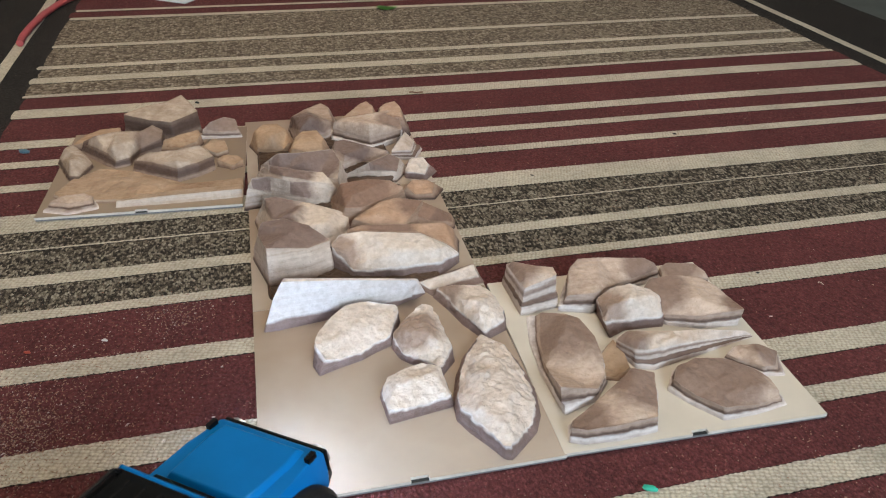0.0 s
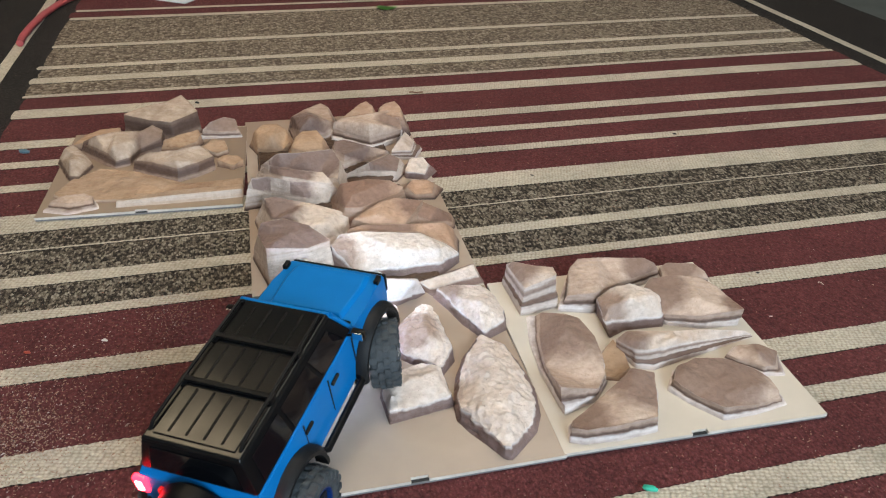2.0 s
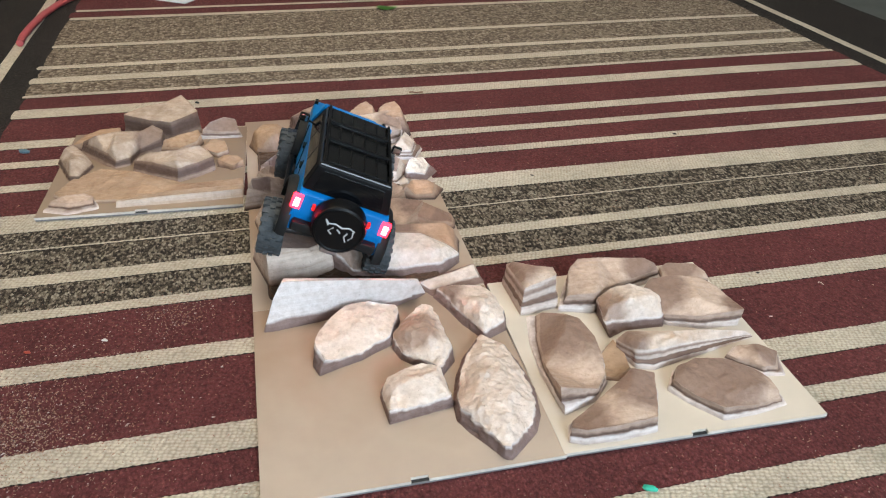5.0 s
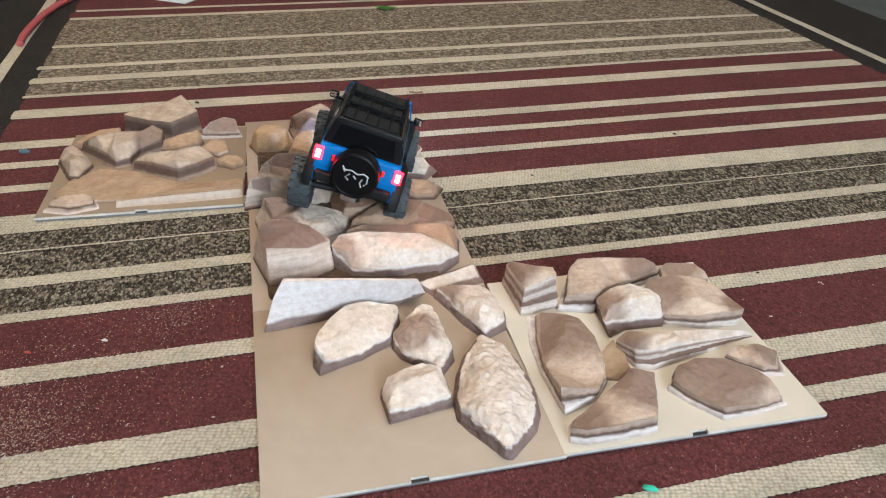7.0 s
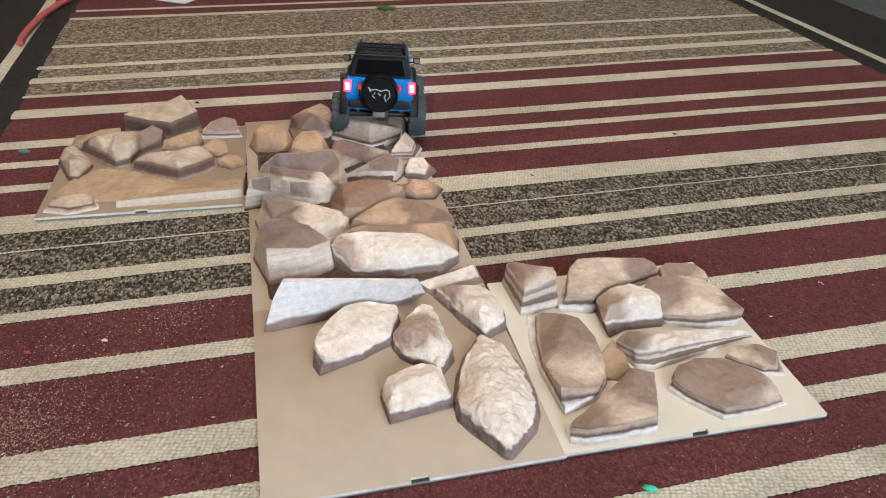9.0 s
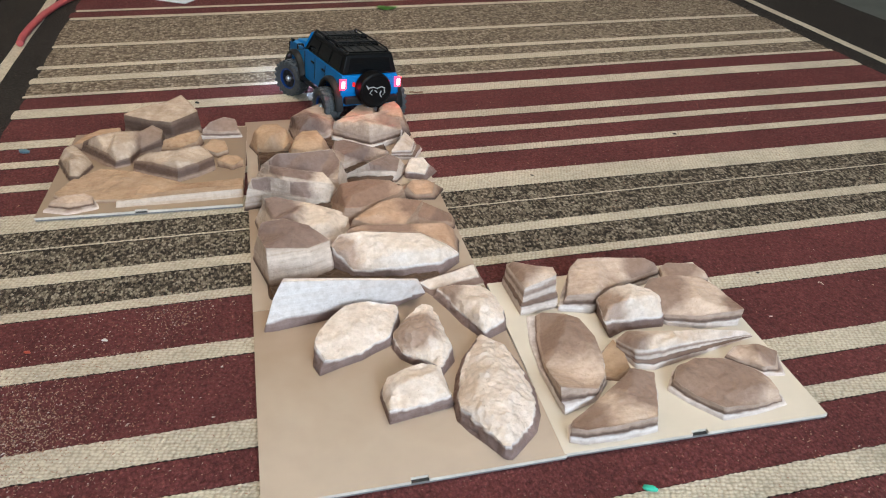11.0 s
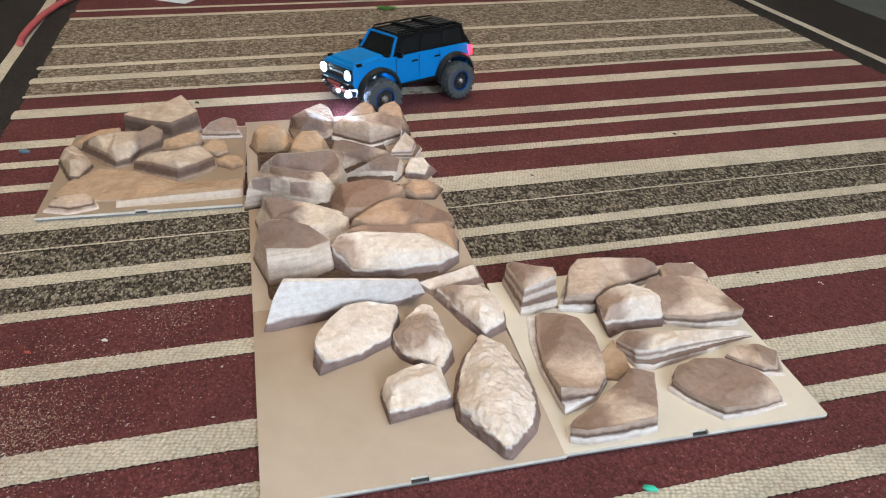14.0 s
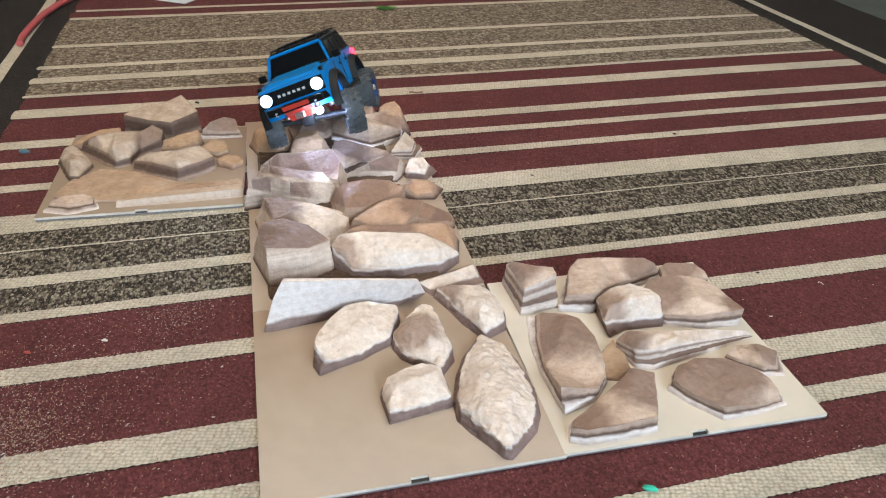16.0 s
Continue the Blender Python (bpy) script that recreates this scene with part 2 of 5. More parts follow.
BOARD = board_paint("tan board paint", (0.47, 0.375, 0.30), (0.32, 0.222, 0.155))
OCHRE_BOARD = board_paint("ochre board paint", (0.31, 0.222, 0.150), (0.24, 0.160, 0.105))
PALE_BOARD = plain("pale tan board paint", (0.64, 0.56, 0.465), 0.45, scale=22, vary=0.10, bump=0.0002)
BOARD_EDGE = plain("bare white board edge", (0.74, 0.665, 0.575), 0.6, scale=60)
GREY_CORE = plain("grey board core", (0.22, 0.21, 0.21), 0.7, scale=60)
SLOT_BLACK = plain("black clip slot", (0.012, 0.012, 0.013), 0.6)

BLUE = plain("bright blue body paint", (0.001, 0.168, 0.480), 0.42, scale=40, vary=0.08, bump=0, spec=0.16)
BLACK = plain("satin black plastic", (0.004, 0.004, 0.0045), 0.42, scale=150, vary=0.3, spec=0.14)
ROOF_BLACK = plain("glossy black roof plastic", (0.006, 0.006, 0.006), 0.19, scale=150, vary=0.3, bump=0.0, spec=0.30)
FLARE_BLACK = plain("textured black trim", (0.010, 0.0105, 0.011), 0.55, scale=300, spec=0.25)
RUBBER = plain("grey-black tyre rubber", (0.066, 0.074, 0.079), 0.7, scale=400, vary=0.4)
RIM_BLUE = plain("anodised blue rim", (0.012, 0.07, 0.30), 0.35, 0.6)
STEEL = plain("bright steel", (0.55, 0.55, 0.57), 0.3, 0.9)
DARK_METAL = plain("dark chassis metal", (0.05, 0.05, 0.055), 0.45, 0.6)
RED_PLATE = plain("red skid plate", (0.48, 0.035, 0.02), 0.35)
GLASS = Nodes("dark tinted window", 0.07, 0, 0.32).base((0.003, 0.0035, 0.0045)).mat
WHITE_PRINT = plain("white printed emblem", (0.55, 0.55, 0.55), 0.4)
HEADLAMP = glow("lit headlamp lens", (0.52, 0.76, 1.0), 230.0)
LOWER_LAMP = glow("lit lower lamp lens", (0.50, 0.66, 1.0), 620.0)
TAILLAMP = glow("lit red tail lamp lens", (1.0, 0.005, 0.012), 30.0, (0.5, 0.02, 0.02))
TAIL_CORE = glow("lit tail lamp bulb", (1.0, 0.10, 0.11), 34.0)
# no lamp: its weak emission stands for red light caught from the tail lamps
GLOWING_REFLECTOR = glow("red reflector with added glow", (1.0, 0.02, 0.02), 0.8, (0.4, 0.01, 0.01))

from mathutils.geometry import delaunay_2d_cdt


# ---- mesh helpers ----
def part(name, bm, material, parent=None, label="", smooth=True):
    bmesh.ops.recalc_face_normals(bm, faces=bm.faces)
    me = bpy.data.meshes.new(name)
    bm.to_mesh(me)
    bm.free()
    me.materials.append(material)
    if smooth:
        me.shade_smooth()
        me.set_sharp_from_angle(angle=radians(38))
    ob = new(name, me)
    ob.parent = parent
    return tagged(ob, label)


def share(name, source, parent, m):
    """A further object on the mesh of source."""
    ob = new(name, source.data)
    ob.parent, ob.matrix_basis = parent, m
    return ob


def box(bm, x0, x1, y0, y1, z0, z1, r=0.0, m=None):
    vs = [bm.verts.new((x, y, z)) for z in (z0, z1) for y in (y0, y1) for x in (x0, x1)]
    fs = [bm.faces.new([vs[i] for i in q]) for q in ((0, 2, 3, 1), (4, 5, 7, 6), (0, 1, 5, 4), (2, 6, 7, 3), (0, 4, 6, 2), (1, 3, 7, 5))]
    if m:
        for v in vs:
            v.co = m @ v.co
    if r:
        es = list({e for f in fs for e in f.edges})
        bmesh.ops.bevel(bm, geom=es, offset=r, segments=2, affect="EDGES", profile=0.5)
    return bm


def hull(bm, bottom, top, r=0.0):
    """A solid between two rings of the same number of points."""
    a, b = [bm.verts.new(p) for p in bottom], [bm.verts.new(p) for p in top]
    n = len(a)
    fs = [bm.faces.new(a[::-1]), bm.faces.new(b)]
    fs += [bm.faces.new((a[i], a[(i + 1) % n], b[(i + 1) % n], b[i])) for i in range(n)]
    if r:
        bmesh.ops.bevel(bm, geom=list({e for f in fs for e in f.edges}), offset=r, segments=2, affect="EDGES", profile=0.5)
    return bm


def tube(bm, points, r, sides=10):
    """A round bar along points."""
    rings = []
    pts = [Vector(p) for p in points]
    for i, p in enumerate(pts):
        d = (pts[min(i + 1, len(pts) - 1)] - pts[max(i - 1, 0)]).normalized()
        a = d.cross(Vector((0, 0, 1)) if abs(d.z) < 0.9 else Vector((1, 0, 0))).normalized()
        b = d.cross(a)
        rings.append([bm.verts.new(p + r * (math.cos(t) * a + math.sin(t) * b)) for t in (2 * math.pi * k / sides for k in range(sides))])
    for u, v in zip(rings, rings[1:]):
        for k in range(sides):
            bm.faces.new((u[k], u[(k + 1) % sides], v[(k + 1) % sides], v[k]))
    bm.faces.new(rings[0][::-1]), bm.faces.new(rings[-1])
    return bm


def lathe(bm, profile, axis="X", sides=40):
    """Turn a closed profile of (along, radius) round an axis."""
    rings = []
    for k in range(sides):
        c, s = math.cos(2 * math.pi * k / sides), math.sin(2 * math.pi * k / sides)
        rings.append([bm.verts.new((a, r * c, r * s) if axis == "X" else (r * c, a, r * s) if axis == "Y" else (r * c, r * s, a)) for a, r in profile])
    n = len(profile)
    for k in range(sides):
        u, v = rings[k], rings[(k + 1) % sides]
        for i in range(n):
            bm.faces.new((u[i], u[(i + 1) % n], v[(i + 1) % n], v[i]))
    bmesh.ops.remove_doubles(bm, verts=bm.verts, dist=1e-6)
    return bm


def thing(name, m, label, category, group="", kind=""):
    ob = new(name)
    ob.empty_display_size = 0.02
    ob.matrix_basis = m
    return tagged(ob, label, category, group, kind)


# ---- room ----
def wall(name, x0, x1, y0, y1, openings=(), z1=2.4):
    """A wall between two plan corners, cut into blocks round its openings (from, to, sill, head along its length)."""
    m = plain(name + " paint", (0.42, 0.39, 0.36), 0.8, scale=8, vary=0.06)
    bm = bmesh.new()
    along_x = (x1 - x0) > (y1 - y0)
    cuts = [(x0 if along_x else y0, None)]

    def block(a, b, lo, hi):
        if along_x:
            box(bm, a, b, y0, y1, lo, hi)
        else:
            box(bm, x0, x1, a, b, lo, hi)
    pos = cuts[0][0]
    for a, b, lo, hi in openings:
        block(pos, a, 0, z1), block(a, b, 0, lo), block(a, b, hi, z1)
        pos = b
    block(pos, x1 if along_x else y1, 0, z1)
    return tagged(part(name, bm, m, smooth=False), "plain off-white painted room wall", "wall", kind="structure")


def room():
    bm = bmesh.new()
    box(bm, -2.4, 3.2, -3.2, 4.2, -0.10, -0.006)
    floor = plain("grey concrete floor", (0.085, 0.094, 0.086), 0.55, scale=12, vary=0.35)
    tagged(part("floor", bm, floor, smooth=False), "dull grey smooth concrete floor", "floor", kind="structure")
    bm = bmesh.new()
    box(bm, -2.5, 3.3, -3.3, 4.3, 2.4, 2.5)
    tagged(part("ceiling", bm, plain("white ceiling paint", (0.52, 0.50, 0.47), 0.85, scale=6, vary=0.05), smooth=False), "plain white painted ceiling", "ceiling", kind="structure")
    wall("wall_north", -2.4, 3.2, 4.2, 4.3, [(-1.6, 0.4, 0.95, 2.3)])
    wall("wall_south", -2.4, 3.2, -3.3, -3.2, [(0.0, 1.8, 0.95, 2.25)])
    wall("wall_west", -2.5, -2.4, -3.3, 4.3)
    wall("wall_east", 3.2, 3.3, -3.3, 4.3)
    
    def ceiling_light(m, w, d, shine):
        lamp = thing("ceiling_light", m, "flat warm-white ceiling light with a pale frame", "ceiling light")
        bm = bmesh.new()
        box(bm, -w - 0.03, w + 0.03, -d - 0.03, d + 0.03, -0.05, -0.001, 0.01)
        part("frame", bm, BOARD_EDGE, lamp)
        bm = bmesh.new()
        box(bm, -w, w, -d, d, -0.056, -0.052)
        part("diffuser", bm, shine, lamp, "glowing warm diffuser")

    ceiling_light(pose(0.40, 0.75, 2.4), 0.55, 0.40, glow("lit warm diffuser", (1.0, 0.89, 0.73), CEILING_GLOW))
    ceiling_light(pose(-0.83, 1.23, 2.4, 0, 0, -59), 0.56, 0.21, glow("lit amber diffuser", (1.0, 0.80, 0.52), SIDE_GLOW))


room()

# ---- rug: stripes run across, a black border with a cream line down each long side ----
RUG_TURN = 0.668
LEFT_END, RIGHT_END, RIGHT_EDGE = -0.353, 1.240, 0.295
C, R, T, D = CREAM_YARN, RED_YARN, TWEED_YARN, DIM_TWEED
# far edge of each band in mm from the near reference line, and its yarn
BANDS = [(2300, T), (1700, C), (1680, R), (1600, C), (1575, R), (1478, C), (1462, R), (1416, C), (1396, D), (1219, C), (1200, D), (1093, C), (1073, D),
         (1028, C), (998, D), (943, C), (930, R), (877, C), (839, R), (749, C), (721, R), (677, C), (656, R), (604, C), (583, R), (517, C), (472, T),
         (432, C), (428, T), (375, C), (354, T), (307, C), (290, R), (215, C), (190, R), (101, C), (68, R), (31, C), (9, R), (-47, C), (-75, R),
         (-150, C), (-185, T), (-260, C), (-280, T), (-340, C), (-390, R), (-560, C), (-590, R), (-800, C)]


def rug():
    home = thing("striped_rug", pose(0, 0, 0, 0, 0, RUG_TURN), "large flat-woven rug with red, cream and grey stripes and black border", "rug")
    step = 0.0018

    def wobble(v, u, way):
        p = Vector((u * 3.0, v * 9.0, 2.0))
        # the cloth is pulled a little out of line in two places
        pull = -0.009 * math.exp(-(((v - 0.95) / 0.13) ** 2) - ((u - 0.45) / 0.3) ** 2) + 0.003 * math.tanh((u - 0.2) / 0.15) * math.exp(-(((v - 0.37) / 0.09) ** 2))
        # scalloped selvedge: one bulge a thread, of uneven size
        bulge = abs(math.sin(math.pi * u / 0.0062 + 3 * noise.noise(Vector((u * 40, v * 31, 8.0)))))
        # edges drawn in, so black backing shows as the shade between bands
        return pull + 0.0016 * noise.noise(p) + way * (0.0010 * bulge - 0.0010) + 0.0009 * noise.noise(Vector((u * 120, v * 31, 5.0)))
    for (far, yarn_of), (near, _) in zip(BANDS, BANDS[1:]):
        far, near = far / 1000, near / 1000
        middle = (far + near) / 2
        # the bands end in blunt teeth of uneven length over the border
        u0 = LEFT_END + 0.002 + 0.009 * noise.noise(Vector((far * 47, 3, 1)))
        u1 = RIGHT_END - 0.002 + 0.020 * noise.noise(Vector((far * 47, 9, 1)))
        blunt = min(0.0045, (far - near) / 2)
        bm = bmesh.new()
        rows = []
        n = int((u1 - u0) / step)
        lift = 0.0006 if yarn_of is C else 0.0
        for v, way in ((far, 1), (near, -1)):
            line = []
            for i in range(n + 1):
                u = u0 + (u1 - u0) * i / n
                d = min(1.0, min(u - u0, u1 - u) / blunt)
                keep = math.sqrt(max(0.0, 1 - (1 - d) ** 2)) * 0.9 + 0.1 if d < 1 else 1.0
                line.append(bm.verts.new((u, middle + (v + wobble(v, u, way) - middle) * keep, lift)))
            rows.append(line)
        for i in range(n):
            bm.faces.new((rows[1][i], rows[1][i + 1], rows[0][i + 1], rows[0][i]))
        part("woven_band", bm, yarn_of, home, smooth=False)
    for end, out in ((LEFT_END, -1), (RIGHT_END, 1)):
        for name, a, b, yarn_of, z in (("border", -0.040, 0.052, BORDER_YARN, -0.0012), ("border_line", 0.0498, 0.0715, CREAM_YARN, -0.0004), ("border", 0.069, 0.24 if out < 0 else RIGHT_EDGE, BORDER_YARN, -0.0012)):
            bm = bmesh.new()
            ends = sorted((end + out * a, end + out * b))
            pts = []
            for u in ends:
                pts.append([bm.verts.new((u + (0.0025 * noise.noise(Vector((v * 6, u * 5, 7))) + 0.0009 * noise.noise(Vector((v * 200, u * 5, 7)))), v, z)) for v in (-0.8 + 0.005 * k for k in range(621))])
            for k in range(620):
                bm.faces.new((pts[0][k], pts[1][k], pts[1][k + 1], pts[0][k + 1]))
            part(name, bm, yarn_of, home, smooth=False)
    # black, so the slits between bands look shaded
    bm = bmesh.new()
    box(bm, LEFT_END - 0.239, RIGHT_END + RIGHT_EDGE - 0.001, -0.8, 2.3, -0.006, -0.002)
    part("backing", bm, BORDER_YARN, home, smooth=False)


rug()

# ---- rock course: five boards with moulded, painted stones ----
TILE = 0.25


def tile(m, board_mat, label):
    home = thing("rock_course_tile", m, label, "crawler course tile", "rock course tiles")
    h = TILE / 2 - 0.0001
    bm = bmesh.new()
    # the top sheet, with a clip slot cut in the middle of each side
    s, d = 0.0075, 0.004
    ring = []
    for k in range(4):
        c, sn = (1, 0, -1, 0)[k], (0, 1, 0, -1)[k]
        for x, y in ((-h, -h), (-s, -h), (-s, -h + d), (s, -h + d), (s, -h))[:5 if k == 0 else 1]:
            ring.append((x * c - y * sn, x * sn + y * c))
    hull(bm, [(x, y, 0.0022) for x, y in ring], [(x, y, 0.0054) for x, y in ring])
    board = part("board", bm, board_mat, home, smooth=False)
    board.data.materials.append(BOARD_EDGE)
    for f in board.data.polygons:
        f.material_index = 1 if abs(f.normal.z) < 0.5 else 0
    bm = bmesh.new()
    box(bm, -h + 0.0004, h - 0.0004, -h + 0.0004, h - 0.0004, 0.0, 0.0021)
    part("base_sheet", bm, GREY_CORE, home, "grey lower sheet", smooth=False)
    for k in range(1):
        bm = bmesh.new()
        box(bm, -s, s, -h + 0.001, -h + d, 0.0021, 0.0025)
        part("clip_slot", bm, SLOT_BLACK, home, "black clip slot").matrix_basis = pose(0, 0, 0, 0, 0, 90 * k)
    return home


def resample(points, n):
    """n points at even steps round a closed outline with slightly blunted corners; each point carries further numbers along."""
    soft = []
    for i, p in enumerate(points):
        a, b = points[i - 1], points[(i + 1) % len(points)]
        soft += [p + (a - p) * 0.05, p + ((a + b) / 2 - p) * 0.015, p + (b - p) * 0.05]
    total = [0.0]
    for i in range(len(soft)):
        d = soft[(i + 1) % len(soft)] - soft[i]
        total.append(total[-1] + math.hypot(d[0], d[1]))
    out, j = [], 0
    for k in range(n):
        d = total[-1] * k / n
        while total[j + 1] < d:
            j += 1
        f = (d - total[j]) / max(total[j + 1] - total[j], 1e-9)
        out.append(soft[j] + (soft[(j + 1) % len(soft)] - soft[j]) * f)
    return out


def rock(home, name, material, corners, ridge=(), spray=(), rough=1.0, flare=3):
    """A moulded stone, in mm on the plan. corners: round the rim of its upper face, x, y, height and, where the foot is known, the foot's x and y (else it spreads by flare);
    ridge: x, y and height of points where the planes of the upper face meet; spray: x, y and reach of each patch of brown spray."""
    cs = [np.array(c[:3], float) for c in corners]
    area = sum(a[0] * b[1] - b[0] * a[1] for a, b in zip(cs, cs[1:] + cs[:1]))
    given = list(corners) if area > 0 else list(corners)[::-1]
    m = len(given)
    rows = []
    for i, c in enumerate(given):
        if len(c) == 5:
            foot = c[3:]
        else:
            a, b = given[i - 1], given[(i + 1) % m]
            d = np.array((b[1] - a[1], a[0] - b[0]), float)
            d /= np.linalg.norm(d) + 1e-9
            foot = (c[0] + d[0] * flare, c[1] + d[1] * flare)
        rows.append(np.array((c[0], c[1], c[2], foot[0], foot[1])) / 1000)
    size = sum(float(np.hypot(*(a - b)[:2])) for a, b in zip(rows, rows[1:] + rows[:1]))
    n = max(44, min(150, int(size / 0.0020)))
    ring = resample(rows, n)
    base = 0.0052
    mid = Vector((sum(r[0] for r in ring) / n, sum(r[1] for r in ring) / n, 0))
    seed = Vector((mid.x * 91, mid.y * 77, 3.1))
    rng = random.Random(int(mid.x * 5000) * 7919 + int(mid.y * 5000))
    normals = []
    for i in range(n):
        d = ring[(i + 2) % n] - ring[i - 2]
        normals.append(Vector((d[1], -d[0], 0)).normalized())
    # the planes of the upper face
    knots = [Vector(r[:3]) for r in rows] + [Vector(p) / 1000 for p in ridge]
    net = delaunay_2d_cdt([k.xy for k in knots], [(k, (k + 1) % m) for k in range(m)], [], 1, 1e-7)
    height_of = [knots[s[0]].z if s else 0.02 for s in net[3]]
    planes = []
    for f in net[2]:
        (x0, y0), (x1, y1), (x2, y2) = (net[0][k] for k in f)
        det = (y1 - y2) * (x0 - x2) + (x2 - x1) * (y0 - y2)
        if abs(det) > 1e-10:
            planes.append((x2, y2, (y1 - y2) / det, (x2 - x1) / det, (y2 - y0) / det, (x0 - x2) / det, *(height_of[k] for k in f)))

    def flat_height(x, y):
        best, z = -9.0, base
        for x2, y2, a, b, c, d, h0, h1, h2 in planes:
            u, v = a * (x - x2) + b * (y - y2), c * (x - x2) + d * (y - y2)
            w = 1 - u - v
            low = min(u, v, w)
            if low > best:
                best, z = low, u * h0 + v * h1 + w * h2
                if low >= 0:
                    break
        return z

    def top_height(x, y):
        e = 0.0021
        return (2 * flat_height(x, y) + flat_height(x + e, y) + flat_height(x - e, y) + flat_height(x, y + e) + flat_height(x, y - e)) / 6
    calm = 1.3 if material is CREAM else 0.8
    amp = 0.00125 * rough * calm

    def shaped(p):
        q = p * 1000
        a = noise.noise(q / 14 + seed)
        b = noise.noise(q / 5 + seed)
        c = abs(noise.noise(Vector((q.x, q.y * 1.6, q.z * 1.6)) / 9 + seed * 2))
        cell = noise.voronoi(q / 11 + seed)[1][0]
        facet = noise.noise_vector(cell * 7.3).dot(q / 11 + seed - cell)
        return amp * (0.5 * a + 0.6 * b - 0.7 * c + 1.5 * facet)
    if material is BROWN or material is STRATA:
        # a footing, a groove round it, then the stone proper
        levels = [(-0.03, 0.0), (0.06, 0.02), (0.20, 0.08), (0.36, 0.16), (0.405, 0.24), (0.425, 0.62), (0.45, 0.72), (0.50, 0.70), (0.58, 0.73), (0.68, 0.80), (0.78, 0.87), (0.88, 0.94), (0.95, 0.985), (1.0, 1.02)]
    else:
        levels = [(-0.03, 0.0), (0.05, 0.02), (0.15, 0.10), (0.27, 0.22), (0.40, 0.36), (0.52, 0.49), (0.64, 0.61), (0.75, 0.73), (0.85, 0.84), (0.93, 0.93), (0.975, 0.985), (1.0, 1.02)]
    bm = bmesh.new()
    place = bm.loops.layers.uv.new("paint")
    level_of = {}
    grid = []
    for f, g in levels:
        row = []
        for i in range(n):
            x, y, z, fx, fy = ring[i]
            p = Vector((fx + (x - fx) * g, fy + (y - fy) * g, base + (z - base) * f))
            if f > 0.06:
                p += normals[i] * shaped(p) * (1.1 if f < 0.95 else 0.7)
            v = bm.verts.new(p)
            level_of[v] = max(f, 0.0)
            row.append(v)
        grid.append(row)
    for a, b in zip(grid, grid[1:]):
        for i in range(n):
            bm.faces.new((a[i], a[(i + 1) % n], b[(i + 1) % n], b[i]))
    # the upper face: an even net of points inside the rim
    rim = grid[-1]
    flat = [v.co.xy for v in rim]
    around = np.array([tuple(p) for p in flat])
    lo, hi = around.min(0), around.max(0)
    pitch = 0.0021
    pts = list(flat)
    gaps = [0.0] * n
    y, odd = lo[1], 0
    while y < hi[1]:
        x = lo[0] + odd * pitch / 2
        while x < hi[0]:
            px, py = x + rng.uniform(-0.2, 0.2) * pitch, y + rng.uniform(-0.2, 0.2) * pitch
            x += pitch
            near = float(np.hypot(around[:, 0] - px, around[:, 1] - py).min())
            if near < pitch * 0.6:
                continue
            u, v = np.roll(around, 1, 0), around
            hit = (u[:, 1] > py) != (v[:, 1] > py)
            cross = u[hit, 0] + (v[hit, 0] - u[hit, 0]) * (py - u[hit, 1]) / (v[hit, 1] - u[hit, 1])
            if int((cross > px).sum()) % 2:
                pts.append(Vector((px, py)))
                gaps.append(near)
        y, odd = y + pitch * 0.87, 1 - odd
    net = delaunay_2d_cdt(pts, [(k, (k + 1) % n) for k in range(n)], [], 1, 1e-7)
    made = []
    for p, source in zip(net[0], net[3]):
        if source and source[0] < n:
            made.append(rim[source[0]])
            continue
        q = Vector((p.x, p.y, top_height(p.x, p.y)))
        gap = gaps[source[0]] if source else 0.002
        q.z += 1.15 * shaped(q) - 0.0011 * max(0.0, 1 - gap / 0.0045) ** 2
        v = bm.verts.new(q)
        level_of[v] = 1.0 + gap * 100
        made.append(v)
    for f in net[2]:
        try:
            bm.faces.new([made[k] for k in f])
        except ValueError:
            pass
    for f in bm.faces:
        for loop in f.loops:
            x, y = loop.vert.co.x * 1000, loop.vert.co.y * 1000
            thick = max([0.0] + [1 - math.hypot(x - sx, y - sy) / reach for sx, sy, reach in spray])
            loop[place].uv = (thick, level_of[loop.vert])
    # the mesh lies round its own middle on the board
    inv = home.matrix_basis.inverted()
    for v in bm.verts:
        v.co = inv @ v.co
    at = inv @ mid
    at.z = 0
    for v in bm.verts:
        v.co -= at
    ob = part(name, bm, material, home)
    ob.data.set_sharp_from_angle(angle=radians(58))
    ob.location = at
    return ob


tile_A = tile(pose(0.125, 0.125, 0), BOARD, "tan board with a few big cream boulders and bare space")
tile_B = tile(pose(0.125, 0.3755, 0), BOARD, "tan board with stepped cream and brown stone slabs")
tile_E = tile(pose(0.125, 0.626, 0), BOARD, "tan board heaped with brown and slate stones")
tile_C = tile(pose(-0.1265, 0.612, 0.0012, 0, 0, -2.2), OCHRE_BOARD, "ochre board with tan angular boulders over low ledges")
tile_D = tile(pose(0.3757, 0.1240, 0.0004, 0, 0, -1.1), PALE_BOARD, "pale board with flat brown stones on white footings")
rock(tile_A, "slab", PALE_FACE, [(22, 223, 38, 9, 213), (32, 231, 52, 23, 213), (89, 230, 47, 86, 223), (169, 233, 34, 147, 230), (181, 248, 9, 183, 247), (171, 236, 34), (89, 234, 47), (34, 237, 52)], rough=0.45)
